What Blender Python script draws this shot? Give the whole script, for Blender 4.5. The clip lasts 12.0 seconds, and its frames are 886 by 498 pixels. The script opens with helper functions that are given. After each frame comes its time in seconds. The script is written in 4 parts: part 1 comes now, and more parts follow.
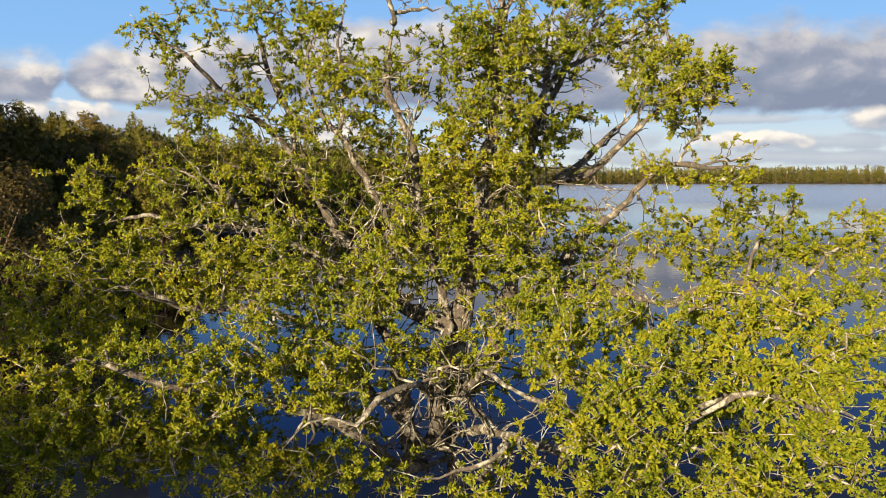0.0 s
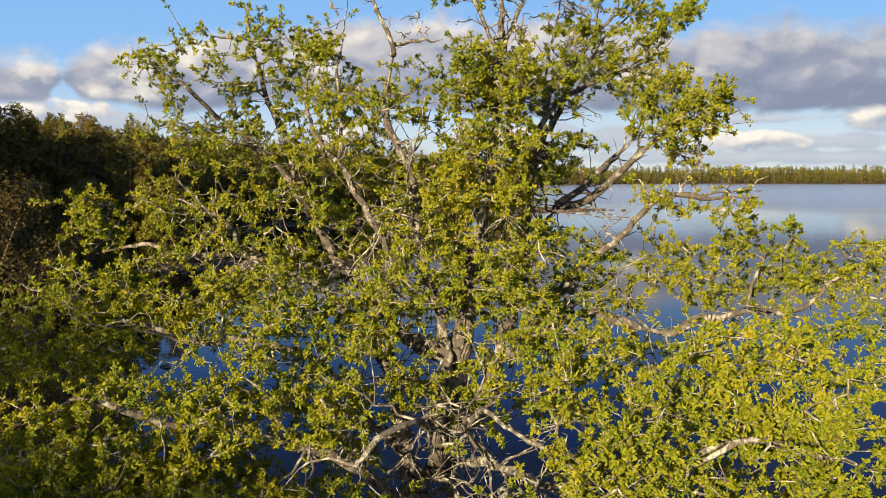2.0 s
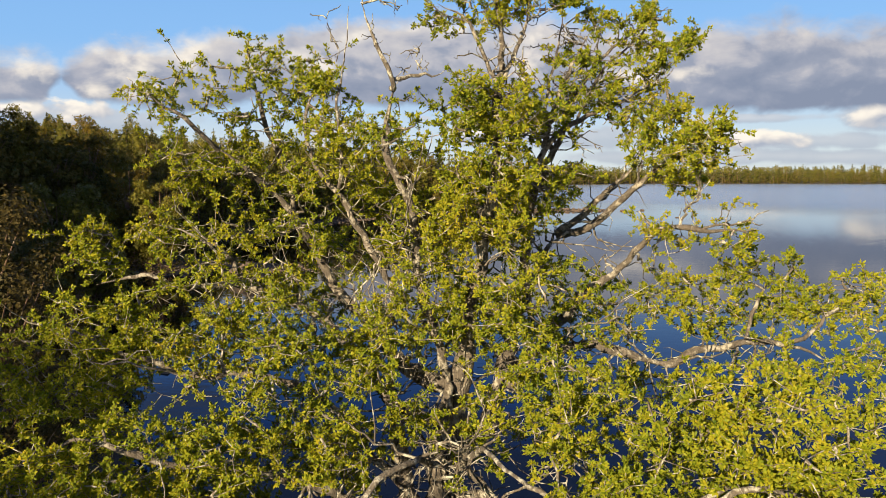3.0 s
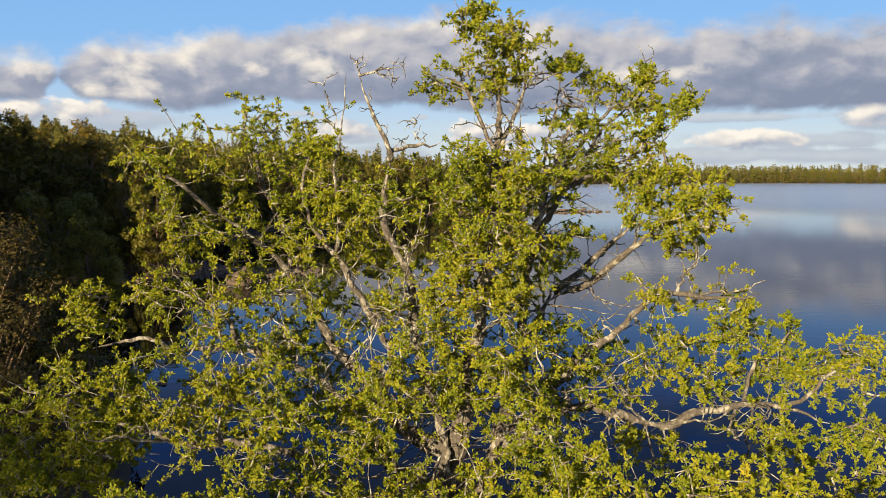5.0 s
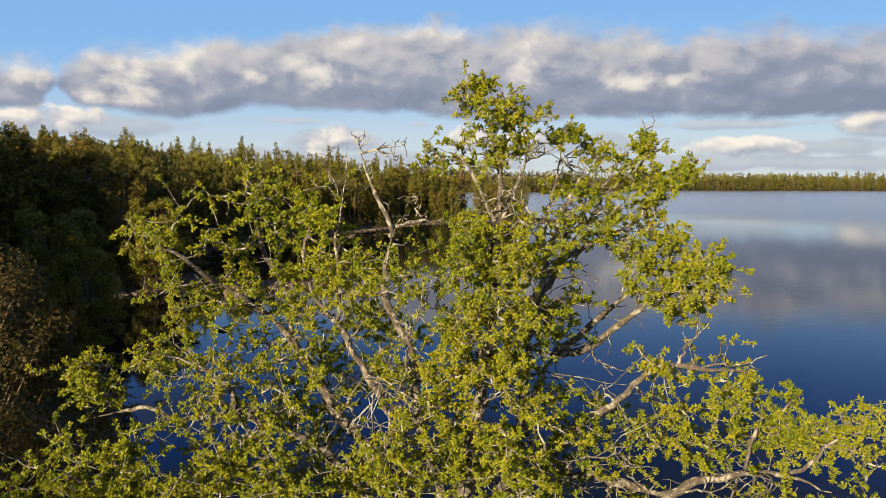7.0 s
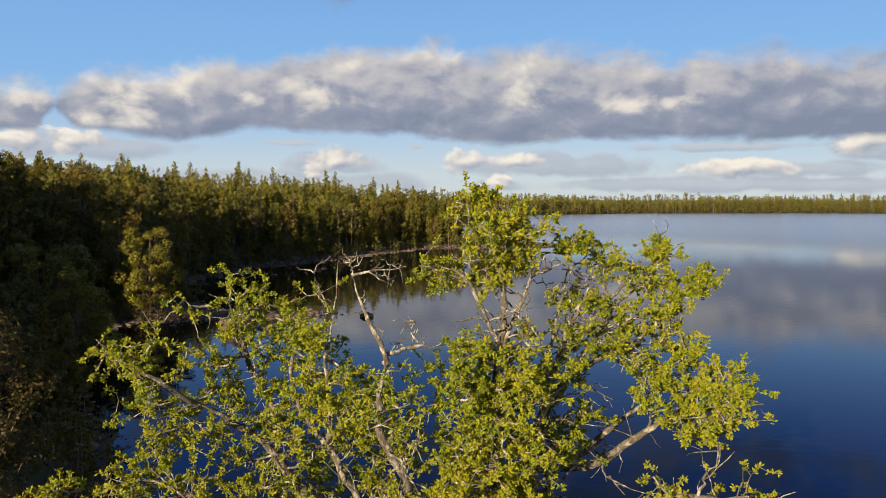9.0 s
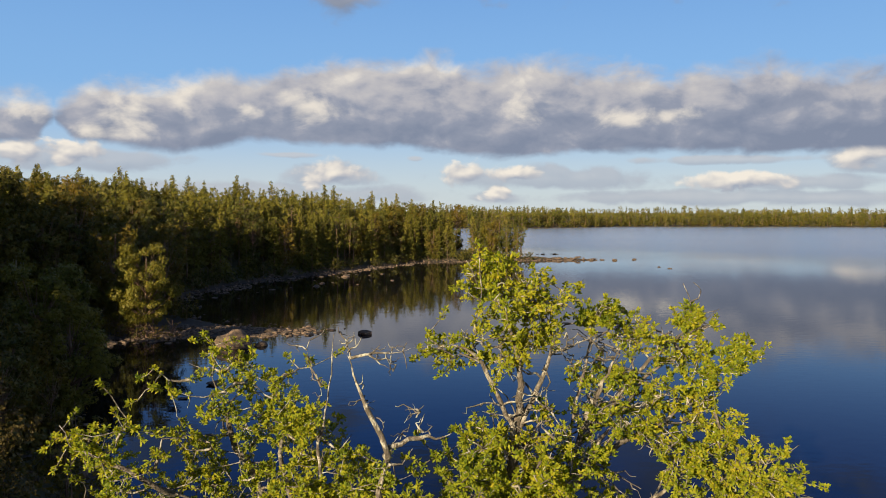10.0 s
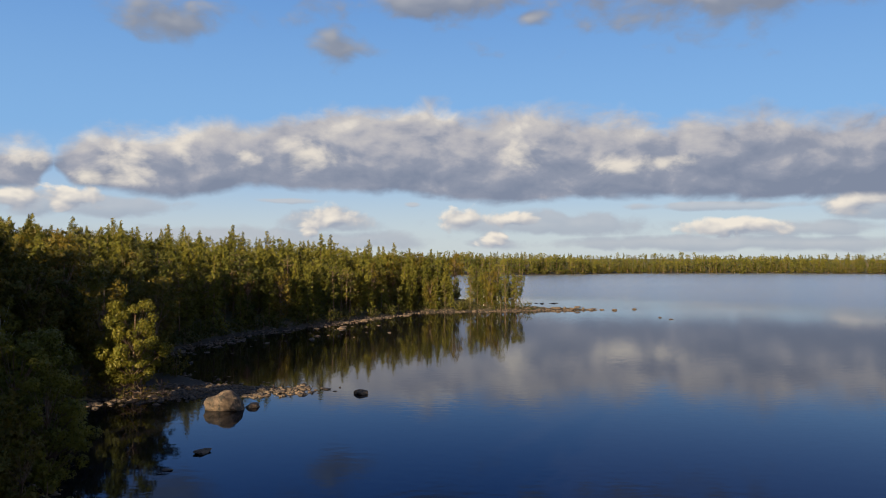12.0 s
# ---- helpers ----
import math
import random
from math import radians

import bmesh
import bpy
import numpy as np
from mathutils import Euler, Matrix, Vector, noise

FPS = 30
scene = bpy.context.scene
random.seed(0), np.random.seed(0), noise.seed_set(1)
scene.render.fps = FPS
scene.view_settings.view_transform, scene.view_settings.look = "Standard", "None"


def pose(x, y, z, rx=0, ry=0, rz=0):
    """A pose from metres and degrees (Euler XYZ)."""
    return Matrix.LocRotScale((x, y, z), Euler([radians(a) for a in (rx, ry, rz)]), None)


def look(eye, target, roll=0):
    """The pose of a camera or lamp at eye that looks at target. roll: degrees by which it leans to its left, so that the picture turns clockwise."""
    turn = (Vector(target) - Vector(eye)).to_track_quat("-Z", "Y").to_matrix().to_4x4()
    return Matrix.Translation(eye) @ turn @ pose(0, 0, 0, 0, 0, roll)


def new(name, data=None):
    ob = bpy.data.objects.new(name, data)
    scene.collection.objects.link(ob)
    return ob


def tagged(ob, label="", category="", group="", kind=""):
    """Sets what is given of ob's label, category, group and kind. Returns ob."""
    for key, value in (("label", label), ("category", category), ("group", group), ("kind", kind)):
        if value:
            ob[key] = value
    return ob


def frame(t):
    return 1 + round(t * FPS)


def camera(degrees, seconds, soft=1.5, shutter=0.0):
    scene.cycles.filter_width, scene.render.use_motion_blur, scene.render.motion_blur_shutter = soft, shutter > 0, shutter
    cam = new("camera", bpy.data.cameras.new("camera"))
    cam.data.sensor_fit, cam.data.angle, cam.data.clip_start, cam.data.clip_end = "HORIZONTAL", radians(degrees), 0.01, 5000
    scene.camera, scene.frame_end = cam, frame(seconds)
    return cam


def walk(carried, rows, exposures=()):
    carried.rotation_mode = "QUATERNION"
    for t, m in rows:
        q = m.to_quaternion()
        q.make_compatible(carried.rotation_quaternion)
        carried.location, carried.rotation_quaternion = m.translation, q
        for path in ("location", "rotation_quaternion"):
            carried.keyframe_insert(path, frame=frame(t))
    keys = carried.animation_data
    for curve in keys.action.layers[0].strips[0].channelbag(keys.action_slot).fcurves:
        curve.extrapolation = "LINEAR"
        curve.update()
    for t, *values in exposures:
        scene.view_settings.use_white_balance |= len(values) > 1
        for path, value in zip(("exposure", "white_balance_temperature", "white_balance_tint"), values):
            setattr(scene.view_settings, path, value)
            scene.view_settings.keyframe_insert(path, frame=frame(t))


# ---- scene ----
cam = camera(60.0, 12.0, 0.5)
PATH = [
    (0, (0.04, 0.193, 12.205), (0.003, 2.183, 12.006), 0.1),
    (0.5, (0.044, 0.216, 12.259), (0.007, 2.206, 12.059), 0.1),
    (1, (0.035, 0.229, 12.319), (0.0, 2.219, 12.119), 0.1),
    (1.5, (0.034, 0.249, 12.408), (0.0, 2.239, 12.208), 0.1),
    (2, (0.027, 0.261, 12.56), (-0.006, 2.251, 12.36), 0.1),
    (2.5, (0.021, 0.273, 12.743), (-0.011, 2.263, 12.543), 0.1),
    (3, (0.013, 0.303, 12.939), (-0.017, 2.293, 12.738), 0.1),
    (3.2, (0.024, 0.309, 13.05), (-0.009, 2.298, 12.838), 0.1),
    (4.8, (0.013, 0.371, 13.658), (-0.012, 2.36, 13.454), 0.1),
    (5, (0.012, 0.385, 13.718), (-0.012, 2.374, 13.514), 0.1),
    (5.5, (0.0, 0.404, 13.88), (-0.022, 2.394, 13.674), 0.1),
    (6, (-0.008, 0.432, 14.043), (-0.03, 2.421, 13.837), 0.1),
    (6.5, (-0.021, 0.451, 14.242), (-0.041, 2.441, 14.045), 0.1),
    (7, (-0.027, 0.46, 14.468), (-0.046, 2.451, 14.282), 0.1),
    (7.2, (-0.028, 0.471, 14.566), (-0.047, 2.463, 14.384), 0.2),
    (8.8, (-0.037, 1.067, 15.374), (-0.05, 3.062, 15.237), 0.1),
    (9, (-0.055, 1.214, 15.469), (-0.066, 3.21, 15.339), 0.1),
    (9.5, (-0.098, 1.644, 15.729), (-0.108, 3.641, 15.614), 0.1),
    (10, (-0.157, 2.143, 15.988), (-0.164, 4.141, 15.89), 0.2),
    (10.5, (-0.233, 2.725, 16.274), (-0.239, 4.723, 16.193), 0.2),
    (11, (-0.311, 3.389, 16.597), (-0.316, 5.388, 16.534), 0.2),
    (11.5, (-0.323, 4.071, 16.915), (-0.327, 6.071, 16.87), 0.2),
    (12, (-0.386, 4.831, 17.181), (-0.386, 6.83, 17.202), 0.2),
]
walk(cam, [(t, look(eye, target, roll)) for t, eye, target, roll in PATH], [(0.0, 1.45), (5.5, 1.38), (7.0, 1.33), (9.5, 1.25), (12.0, 1.18)])

# ---- light: low evening sun from behind on the left, clear sky with a bank of cumulus ----
SUN_WAY = Vector((0.43, 0.85, -0.265)).normalized()
sun_el = math.asin(-SUN_WAY.z)
sun_az = math.atan2(-SUN_WAY.x, -SUN_WAY.y)
sun = new("sun", bpy.data.lights.new("sun", "SUN"))
sun.data.energy, sun.data.angle, sun.data.color = 5.0, radians(0.6), (1.0, 0.80, 0.52)
sun.matrix_world = look((0, 0, 60), Vector((0, 0, 60)) + SUN_WAY)

world = bpy.data.worlds.new("sky")
scene.world = world
world.use_nodes = True


class Nodes:
    """Short hand for building a node tree."""

    def __init__(self, tree):
        self.t = tree
        tree.nodes.clear()

    def add(self, kind):
        return self.t.nodes.new(kind)

    def put(self, socket, v):
        if isinstance(v, bpy.types.NodeSocket):
            self.t.links.new(v, socket)
        elif v is not None:
            socket.default_value = v

    def math(self, op, a, b=None, c=None, clamp=False):
        n = self.add("ShaderNodeMath")
        n.operation, n.use_clamp = op, clamp
        for k, v in enumerate((a, b, c)):
            self.put(n.inputs[k], v)
        return n.outputs[0]

    def vec(self, op, a, b=None):
        n = self.add("ShaderNodeVectorMath")
        n.operation = op
        self.put(n.inputs[0], a)
        self.put(n.inputs[1], b)
        return n.outputs["Value"] if op == "LENGTH" else n.outputs[0]

    def noise(self, vector, scale, detail=4.0, rough=0.55, out=0):
        n = self.add("ShaderNodeTexNoise")
        self.put(n.inputs["Vector"], vector)
        self.put(n.inputs["Scale"], scale)
        self.put(n.inputs["Detail"], detail)
        self.put(n.inputs["Roughness"], rough)
        return n.outputs[out]

    def ramp(self, v, *stops):
        n = self.add("ShaderNodeValToRGB")
        self.put(n.inputs[0], v)
        e = n.color_ramp.elements
        while len(e) < len(stops):
            e.new(0.5)
        for k, (p, c) in enumerate(stops):
            e[k].position = p
            e[k].color = (*c, 1) if len(c) == 3 else c
        return n.outputs[0]

    def mix(self, f, a, b, how="MIX"):
        n = self.add("ShaderNodeMix")
        n.data_type, n.blend_type = "RGBA", how
        self.put(n.inputs[0], f)
        self.put(n.inputs[6], a if isinstance(a, bpy.types.NodeSocket) else (*a, 1))
        self.put(n.inputs[7], b if isinstance(b, bpy.types.NodeSocket) else (*b, 1))
        return n.outputs[2]

    def smooth(self, v, lo, hi):
        n = self.add("ShaderNodeMapRange")
        n.interpolation_type = "SMOOTHSTEP"
        for k, x in enumerate((v, lo, hi, 0.0, 1.0)):
            self.put(n.inputs[k], x)
        return n.outputs[0]

    def combine(self, x, y, z):
        n = self.add("ShaderNodeCombineXYZ")
        for k, v in enumerate((x, y, z)):
            self.put(n.inputs[k], v)
        return n.outputs[0]


def build_sky(tree):
    n = Nodes(tree)
    sky = n.add("ShaderNodeTexSky")
    sky.sky_type, sky.sun_disc, sky.sun_elevation, sky.sun_rotation = "NISHITA", False, sun_el, sun_az
    sky.altitude, sky.air_density, sky.dust_density, sky.ozone_density = 100.0, 1.0, 0.6, 2.0
    way = n.add("ShaderNodeTexCoord").outputs["Generated"]
    sep = n.add("ShaderNodeSeparateXYZ")
    n.put(sep.inputs[0], way)
    x, y, z = sep.outputs
    az = n.math("ARCTAN2", x, y)
    flat = n.math("SQRT", n.math("ADD", n.math("MULTIPLY", x, x), n.math("MULTIPLY", y, y)))
    el = n.math("DIVIDE", z, n.math("MAXIMUM", flat, 0.05))
    here = n.combine(az, el, 0.0)
    # the long bank of cumulus: azimuth against the elevation of its top and of its flat base
    bank_top = ((-0.524, 0.128), (-0.484, 0.131), (-0.471, 0.115), (-0.460, 0.130), (-0.418, 0.153), (-0.368, 0.153), (-0.309, 0.162), (-0.255, 0.163), (-0.220, 0.175),
                (-0.135, 0.188), (-0.062, 0.195), (-0.014, 0.199), (0.034, 0.185), (0.129, 0.190), (0.165, 0.189), (0.215, 0.176), (0.284, 0.168), (0.337, 0.174),
                (0.392, 0.181), (0.462, 0.167), (0.65, 0.165))
    bank_base = ((-0.524, 0.080), (-0.490, 0.082), (-0.471, 0.107), (-0.449, 0.083), (-0.406, 0.081), (-0.349, 0.074), (-0.296, 0.079), (-0.255, 0.092), (-0.192, 0.088),
                 (-0.120, 0.086), (-0.047, 0.084), (0.012, 0.078), (0.071, 0.070), (0.129, 0.075), (0.193, 0.080), (0.297, 0.076), (0.382, 0.072), (0.474, 0.074), (0.65, 0.080))
    # smaller clouds: azimuth, elevation, half width, half height
    small = ((-0.146, 0.049, 0.053, 0.018), (-0.174, 0.031, 0.015, 0.009), (0.065, 0.021, 0.025, 0.012), (0.021, 0.049, 0.035, 0.018), (0.085, 0.050, 0.044, 0.012),
             (0.363, 0.040, 0.066, 0.015), (0.500, 0.066, 0.041, 0.018), (-0.456, 0.069, 0.041, 0.016), (-0.508, 0.067, 0.038, 0.019))
    thin = ((0.143, 0.043, 0.177, 0.019), (0.444, 0.036, 0.096, 0.013), (-0.412, 0.059, 0.096, 0.015), (-0.490, 0.059, 0.074, 0.016), (-0.206, 0.071, 0.044, 0.005),
            (-0.040, 0.068, 0.015, 0.005), (-0.146, 0.044, 0.081, 0.018), (0.063, 0.018, 0.044, 0.010), (0.357, 0.064, 0.147, 0.007),
            (-0.276, 0.021, 0.309, 0.019), (0.357, 0.018, 0.309, 0.012), (0.508, 0.060, 0.066, 0.019))
    high = ((-0.339, 0.290, 0.070, 0.035), (-0.135, 0.268, 0.046, 0.037), (0.004, 0.336, 0.200, 0.031), (0.107, 0.311, 0.044, 0.019),
            (0.331, 0.320, 0.200, 0.045), (0.12, 0.50, 1.1, 0.20), (0.62, 0.46, 0.5, 0.14), (-0.62, 0.52, 0.5, 0.16))
    lumps = ((-0.389, 0.117, 0.050, 0.032), (-0.436, 0.095, 0.023, 0.018), (-0.504, 0.118, 0.040, 0.022), (-0.172, 0.133, 0.048, 0.027), (0.101, 0.135, 0.034, 0.022),
             (0.229, 0.117, 0.060, 0.014), (-0.248, 0.129, 0.023, 0.015), (-0.333, 0.134, 0.018, 0.021), (0.284, 0.122, 0.052, 0.013))
    crests = ((-0.106, 0.160, 0.11, 0.030), (-0.018, 0.184, 0.08, 0.018), (-0.32, 0.145, 0.16, 0.024), (0.12, 0.170, 0.09, 0.022), (0.38, 0.165, 0.10, 0.018))

    def body(at, group):
        best = None
        for a, e, ra, re in group:
            d = n.vec("LENGTH", n.vec("MULTIPLY", n.vec("SUBTRACT", at, (a, e, 0)), (1 / ra, 1 / re, 0)))
            f = n.math("SUBTRACT", 1.0, d)
            best = f if best is None else n.math("MAXIMUM", best, f)
        return best

    def billow(at, scale, detail, rough=0.52):
        p = n.vec("MULTIPLY", at, (1.0, 1.5, 1.0))
        warp = n.vec("MULTIPLY", n.vec("SUBTRACT", n.noise(p, 11.0, 2.0, 0.5, 1), (0.5, 0.5, 0.5)), (0.05, 0.035, 0.0))
        return n.math("SUBTRACT", n.noise(n.vec("ADD", p, warp), scale, detail, rough), 0.5)

    def outline(stops):
        level = n.ramp(n.math("DIVIDE", n.math("ADD", az, 0.7), 1.4, clamp=True), *[((a + 0.7) / 1.4, (e / 0.3,) * 3) for a, e in stops])
        return n.math("MULTIPLY", level, 0.3)

    base = n.mix(n.smooth(el, 0.0, 0.16), (6.0, 6.8, 7.3), (2.35, 4.75, 8.4))
    base = n.mix(n.smooth(el, 0.12, 0.55), base, (0.72, 2.3, 6.6))
    base = n.mix(n.smooth(el, 0.5, 1.6), base, (0.4, 1.2, 3.6))
    col = n.mix(0.85, sky.outputs[0], base)
    for group, rough, scale, dark, mid, bright, step, gain, start, most in (
            (high, 2.5, 14.0, (2.0, 2.2, 2.8), (2.8, 2.9, 3.3), (5.2, 5.0, 4.8), 0.012, 0.50, 0.36, 0.85),
            (thin, 1.9, 17.0, (3.5, 4.0, 4.9), (4.2, 4.6, 5.3), (5.6, 5.7, 6.0), 0.008, 0.45, 0.38, 0.75),
            (small, 2.1, 30.0, (3.7, 4.1, 4.9), (5.7, 5.6, 5.7), (9.2, 8.4, 7.3), 0.007, 0.85, 0.44, 0.95)):
        d0 = n.math("MULTIPLY_ADD", billow(here, scale, 5.0), rough, body(here, group))
        e0 = n.math("MULTIPLY_ADD", billow(here, scale, 2.5), rough, body(here, group))
        there = n.vec("ADD", here, (-0.8 * step, step, 0))
        if group is high:
            d0 = n.math("MAXIMUM", d0, n.math("ADD", n.math("MULTIPLY", billow(here, 5.0, 3.0), 1.2), n.math("MULTIPLY", n.math("SUBTRACT", el, 0.335), 14.0)))
            d0 = n.math("MULTIPLY", d0, n.smooth(el, 1.1, 0.6))
        e1 = n.math("MULTIPLY_ADD", billow(there, scale, 2.5), rough, body(there, group))
        light = n.math("MULTIPLY_ADD", n.math("SUBTRACT", e0, e1), gain, start)
        col = n.mix(n.math("MULTIPLY", n.smooth(d0, 0.0, 0.75 if group is high else 0.5), most), col, n.ramp(light, (0.0, dark), (0.40, mid), (0.95, bright)))
    top, low = outline(bank_top), outline(bank_base)
    ragged = billow(here, 15.0, 6.0, 0.56)
    over = n.math("DIVIDE", n.math("SUBTRACT", n.math("MULTIPLY_ADD", ragged, 0.075, n.math("ADD", top, 0.014)), el), 0.030)
    under = n.math("DIVIDE", n.math("SUBTRACT", el, n.math("MULTIPLY_ADD", billow(here, 20.0, 4.0), 0.022, n.math("SUBTRACT", low, 0.007))), 0.012)
    cover = n.math("MULTIPLY", n.smooth(over, 0.0, 1.0), n.smooth(under, 0.0, 1.0))
    height = n.math("DIVIDE", n.math("SUBTRACT", el, low), n.math("SUBTRACT", top, low))
    step = 0.012
    relief = n.math("SUBTRACT", billow(here, 14.0, 6.0), billow(n.vec("ADD", here, (-0.8 * step, step, 0)), 14.0, 6.0))
    light = n.math("ADD", n.math("MULTIPLY_ADD", height, 0.60, 0.10), n.math("MULTIPLY", relief, 1.5))
    light = n.math("ADD", light, n.math("MULTIPLY", billow(here, 7.0, 3.0), 0.42))
    light = n.math("ADD", light, n.math("MULTIPLY", n.smooth(n.math("MULTIPLY_ADD", billow(here, 12.0, 3.0), 1.6, body(here, crests)), 0.0, 1.0), 0.22))
    light = n.math("SUBTRACT", light, n.math("MULTIPLY", n.smooth(az, 0.18, 0.40), 0.14))
    tone = n.ramp(light, (0.0, (2.25, 2.65, 3.6)), (0.30, (3.0, 3.3, 4.15)), (0.52, (4.5, 4.5, 4.95)), (0.80, (5.9, 5.65, 5.6)), (1.0, (7.6, 7.1, 6.5)))
    knob = n.smooth(n.math("ADD", n.math("MULTIPLY_ADD", billow(here, 26.0, 5.0), 2.0, body(here, lumps)), n.math("MULTIPLY", relief, 1.9)), 0.0, 1.15)
    tone = n.mix(n.math("MULTIPLY", knob, 0.84), tone, (8.9, 8.1, 7.0))
    col = n.mix(cover, col, tone)
    below = n.mix(n.smooth(el, -0.02, 0.0), (1.0, 1.1, 1.2), col)
    bg = n.add("ShaderNodeBackground")
    n.put(bg.inputs[0], n.mix(1.0, below, (0.85, 0.85, 0.85), "MULTIPLY"))
    bg.inputs[1].default_value = 0.05
    out = n.add("ShaderNodeOutputWorld")
    n.put(out.inputs[0], bg.outputs[0])


build_sky(world.node_tree)


# ---- materials ----
def material(name):
    m = bpy.data.materials.new(name)
    m.use_nodes = True
    n = Nodes(m.node_tree)
    out = n.add("ShaderNodeOutputMaterial")
    bsdf = n.add("ShaderNodeBsdfPrincipled")
    n.put(out.inputs[0], bsdf.outputs[0])
    return m, n, bsdf, out


def place(n):
    return n.add("ShaderNodeTexCoord").outputs["Object"]


def bump(n, bsdf, height, strength, distance):
    b = n.add("ShaderNodeBump")
    b.inputs["Strength"].default_value = strength
    b.inputs["Distance"].default_value = distance
    n.put(b.inputs["Height"], height)
    n.put(bsdf.inputs["Normal"], b.outputs[0])


def leaf_material(name, stops, through_colour, gloss=0.5, share=0.35, per_object=0.0, gaps=0.0):
    """Leaves that differ one by one and let some light through; gaps: how fine the holes in a spray of foliage are."""
    m, n, bsdf, out = material(name)
    geo = n.add("ShaderNodeNewGeometry")
    v = geo.outputs["Random Per Island"]
    info = n.add("ShaderNodeObjectInfo")
    patch = n.noise(n.vec("ADD", geo.outputs["Position"], (3.0, 1.0, 7.0)), 0.9, 2.0)
    mixv = n.math("ADD", n.math("MULTIPLY", v, 0.55), n.math("MULTIPLY", patch, 0.75))
    cluster = n.noise(geo.outputs["Position"], 7.0, 1.0)
    mixv = n.math("MULTIPLY_ADD", n.math("SUBTRACT", cluster, 0.5), 0.75, n.math("SUBTRACT", mixv, 0.15))
    if per_object:
        mixv = n.math("ADD", mixv, n.math("MULTIPLY", n.math("SUBTRACT", info.outputs["Random"], 0.5), per_object))
    col = n.ramp(mixv, *stops)
    n.put(bsdf.inputs["Base Color"], col)
    bsdf.inputs["Roughness"].default_value = gloss
    bsdf.inputs["Specular IOR Level"].default_value = 0.18
    tr = n.add("ShaderNodeBsdfTranslucent")
    n.put(tr.inputs[0], n.mix(1.0, col, through_colour, "MULTIPLY"))
    mx = n.add("ShaderNodeMixShader")
    mx.inputs[0].default_value = share
    n.put(mx.inputs[1], bsdf.outputs[0])
    n.put(mx.inputs[2], tr.outputs[0])
    n.put(out.inputs[0], mx.outputs[0])
    if gaps:
        hole = n.add("ShaderNodeMixShader")
        n.put(hole.inputs[0], n.math("GREATER_THAN", n.noise(place(n), gaps, 1.0, 0.5), 0.47))
        n.put(hole.inputs[1], n.add("ShaderNodeBsdfTransparent").outputs[0])
        n.put(hole.inputs[2], mx.outputs[0])
        n.put(out.inputs[0], hole.outputs[0])
    return m


def bark_material(name, dark, pale, scale, cut, stretch=(1, 1, 0.3), relief=0.03):
    m, n, bsdf, out = material(name)
    p = n.add("ShaderNodeNewGeometry").outputs["Position"]
    grain = n.noise(n.vec("MULTIPLY", p, stretch), scale * 3, 6.0, 0.65)
    patch = n.noise(p, scale, 5.0, 0.6)
    base = n.mix(n.smooth(grain, 0.35, 0.7), tuple(c * 0.45 for c in dark), dark)
    n.put(bsdf.inputs["Base Color"], n.mix(n.math("MULTIPLY", n.smooth(patch, cut, cut + 0.14), n.smooth(grain, 0.25, 0.55)), base, pale))
    bsdf.inputs["Roughness"].default_value = 0.9
    bump(n, bsdf, n.math("ADD", grain, patch), 0.8, relief)
    return m


OAK_LEAF = leaf_material("oak_leaf", ((0.0, (0.042, 0.076, 0.006)), (0.35, (0.145, 0.178, 0.009)), (0.7, (0.250, 0.245, 0.012)), (1.0, (0.330, 0.265, 0.016))),
                         (1.5, 1.5, 0.35), 0.6, 0.36)
BIRCH_LEAF = leaf_material("birch_leaf", ((0.0, (0.042, 0.050, 0.008)), (0.5, (0.092, 0.095, 0.011)), (1.0, (0.150, 0.122, 0.013))), (1.4, 1.3, 0.5), 0.5, 0.22, 0.5, 7.0)
WOOD_LEAF = leaf_material("broadleaf", ((0.0, (0.022, 0.029, 0.006)), (0.5, (0.066, 0.063, 0.009)), (1.0, (0.128, 0.086, 0.010))), (1.4, 1.3, 0.5), 0.55, 0.18, 0.6, 5.0)
NEEDLE = leaf_material("needle", ((0.0, (0.030, 0.038, 0.007)), (0.5, (0.088, 0.086, 0.011)), (1.0, (0.140, 0.118, 0.014))), (1.2, 1.2, 0.5), 0.6, 0.08, 0.5, 5.5)
BROWN_LEAF = leaf_material("browning_leaf", ((0.0, (0.020, 0.018, 0.006)), (0.5, (0.046, 0.037, 0.009)), (1.0, (0.078, 0.054, 0.012))), (1.3, 1.2, 0.5), 0.6, 0.2)
TWIG_BARK = bark_material("twig_bark", (0.150, 0.126, 0.096), (0.370, 0.345, 0.285), 12.0, 0.46)
OAK_BARK = bark_material("oak_bark", (0.125, 0.104, 0.080), (0.300, 0.276, 0.222), 8.0, 0.49, (1, 1, 0.5), 0.05)
LICHEN_BARK = bark_material("lichen_bark", (0.125, 0.105, 0.080), (0.365, 0.350, 0.285), 11.0, 0.47)
BIRCH_BARK = bark_material("birch_bark", (0.465, 0.450, 0.413), (0.060, 0.053, 0.045), 4.0, 0.60, (0.3, 0.3, 2.0))
PINE_BARK = bark_material("pine_bark", (0.165, 0.098, 0.060), (0.225, 0.203, 0.165), 3.0, 0.55)


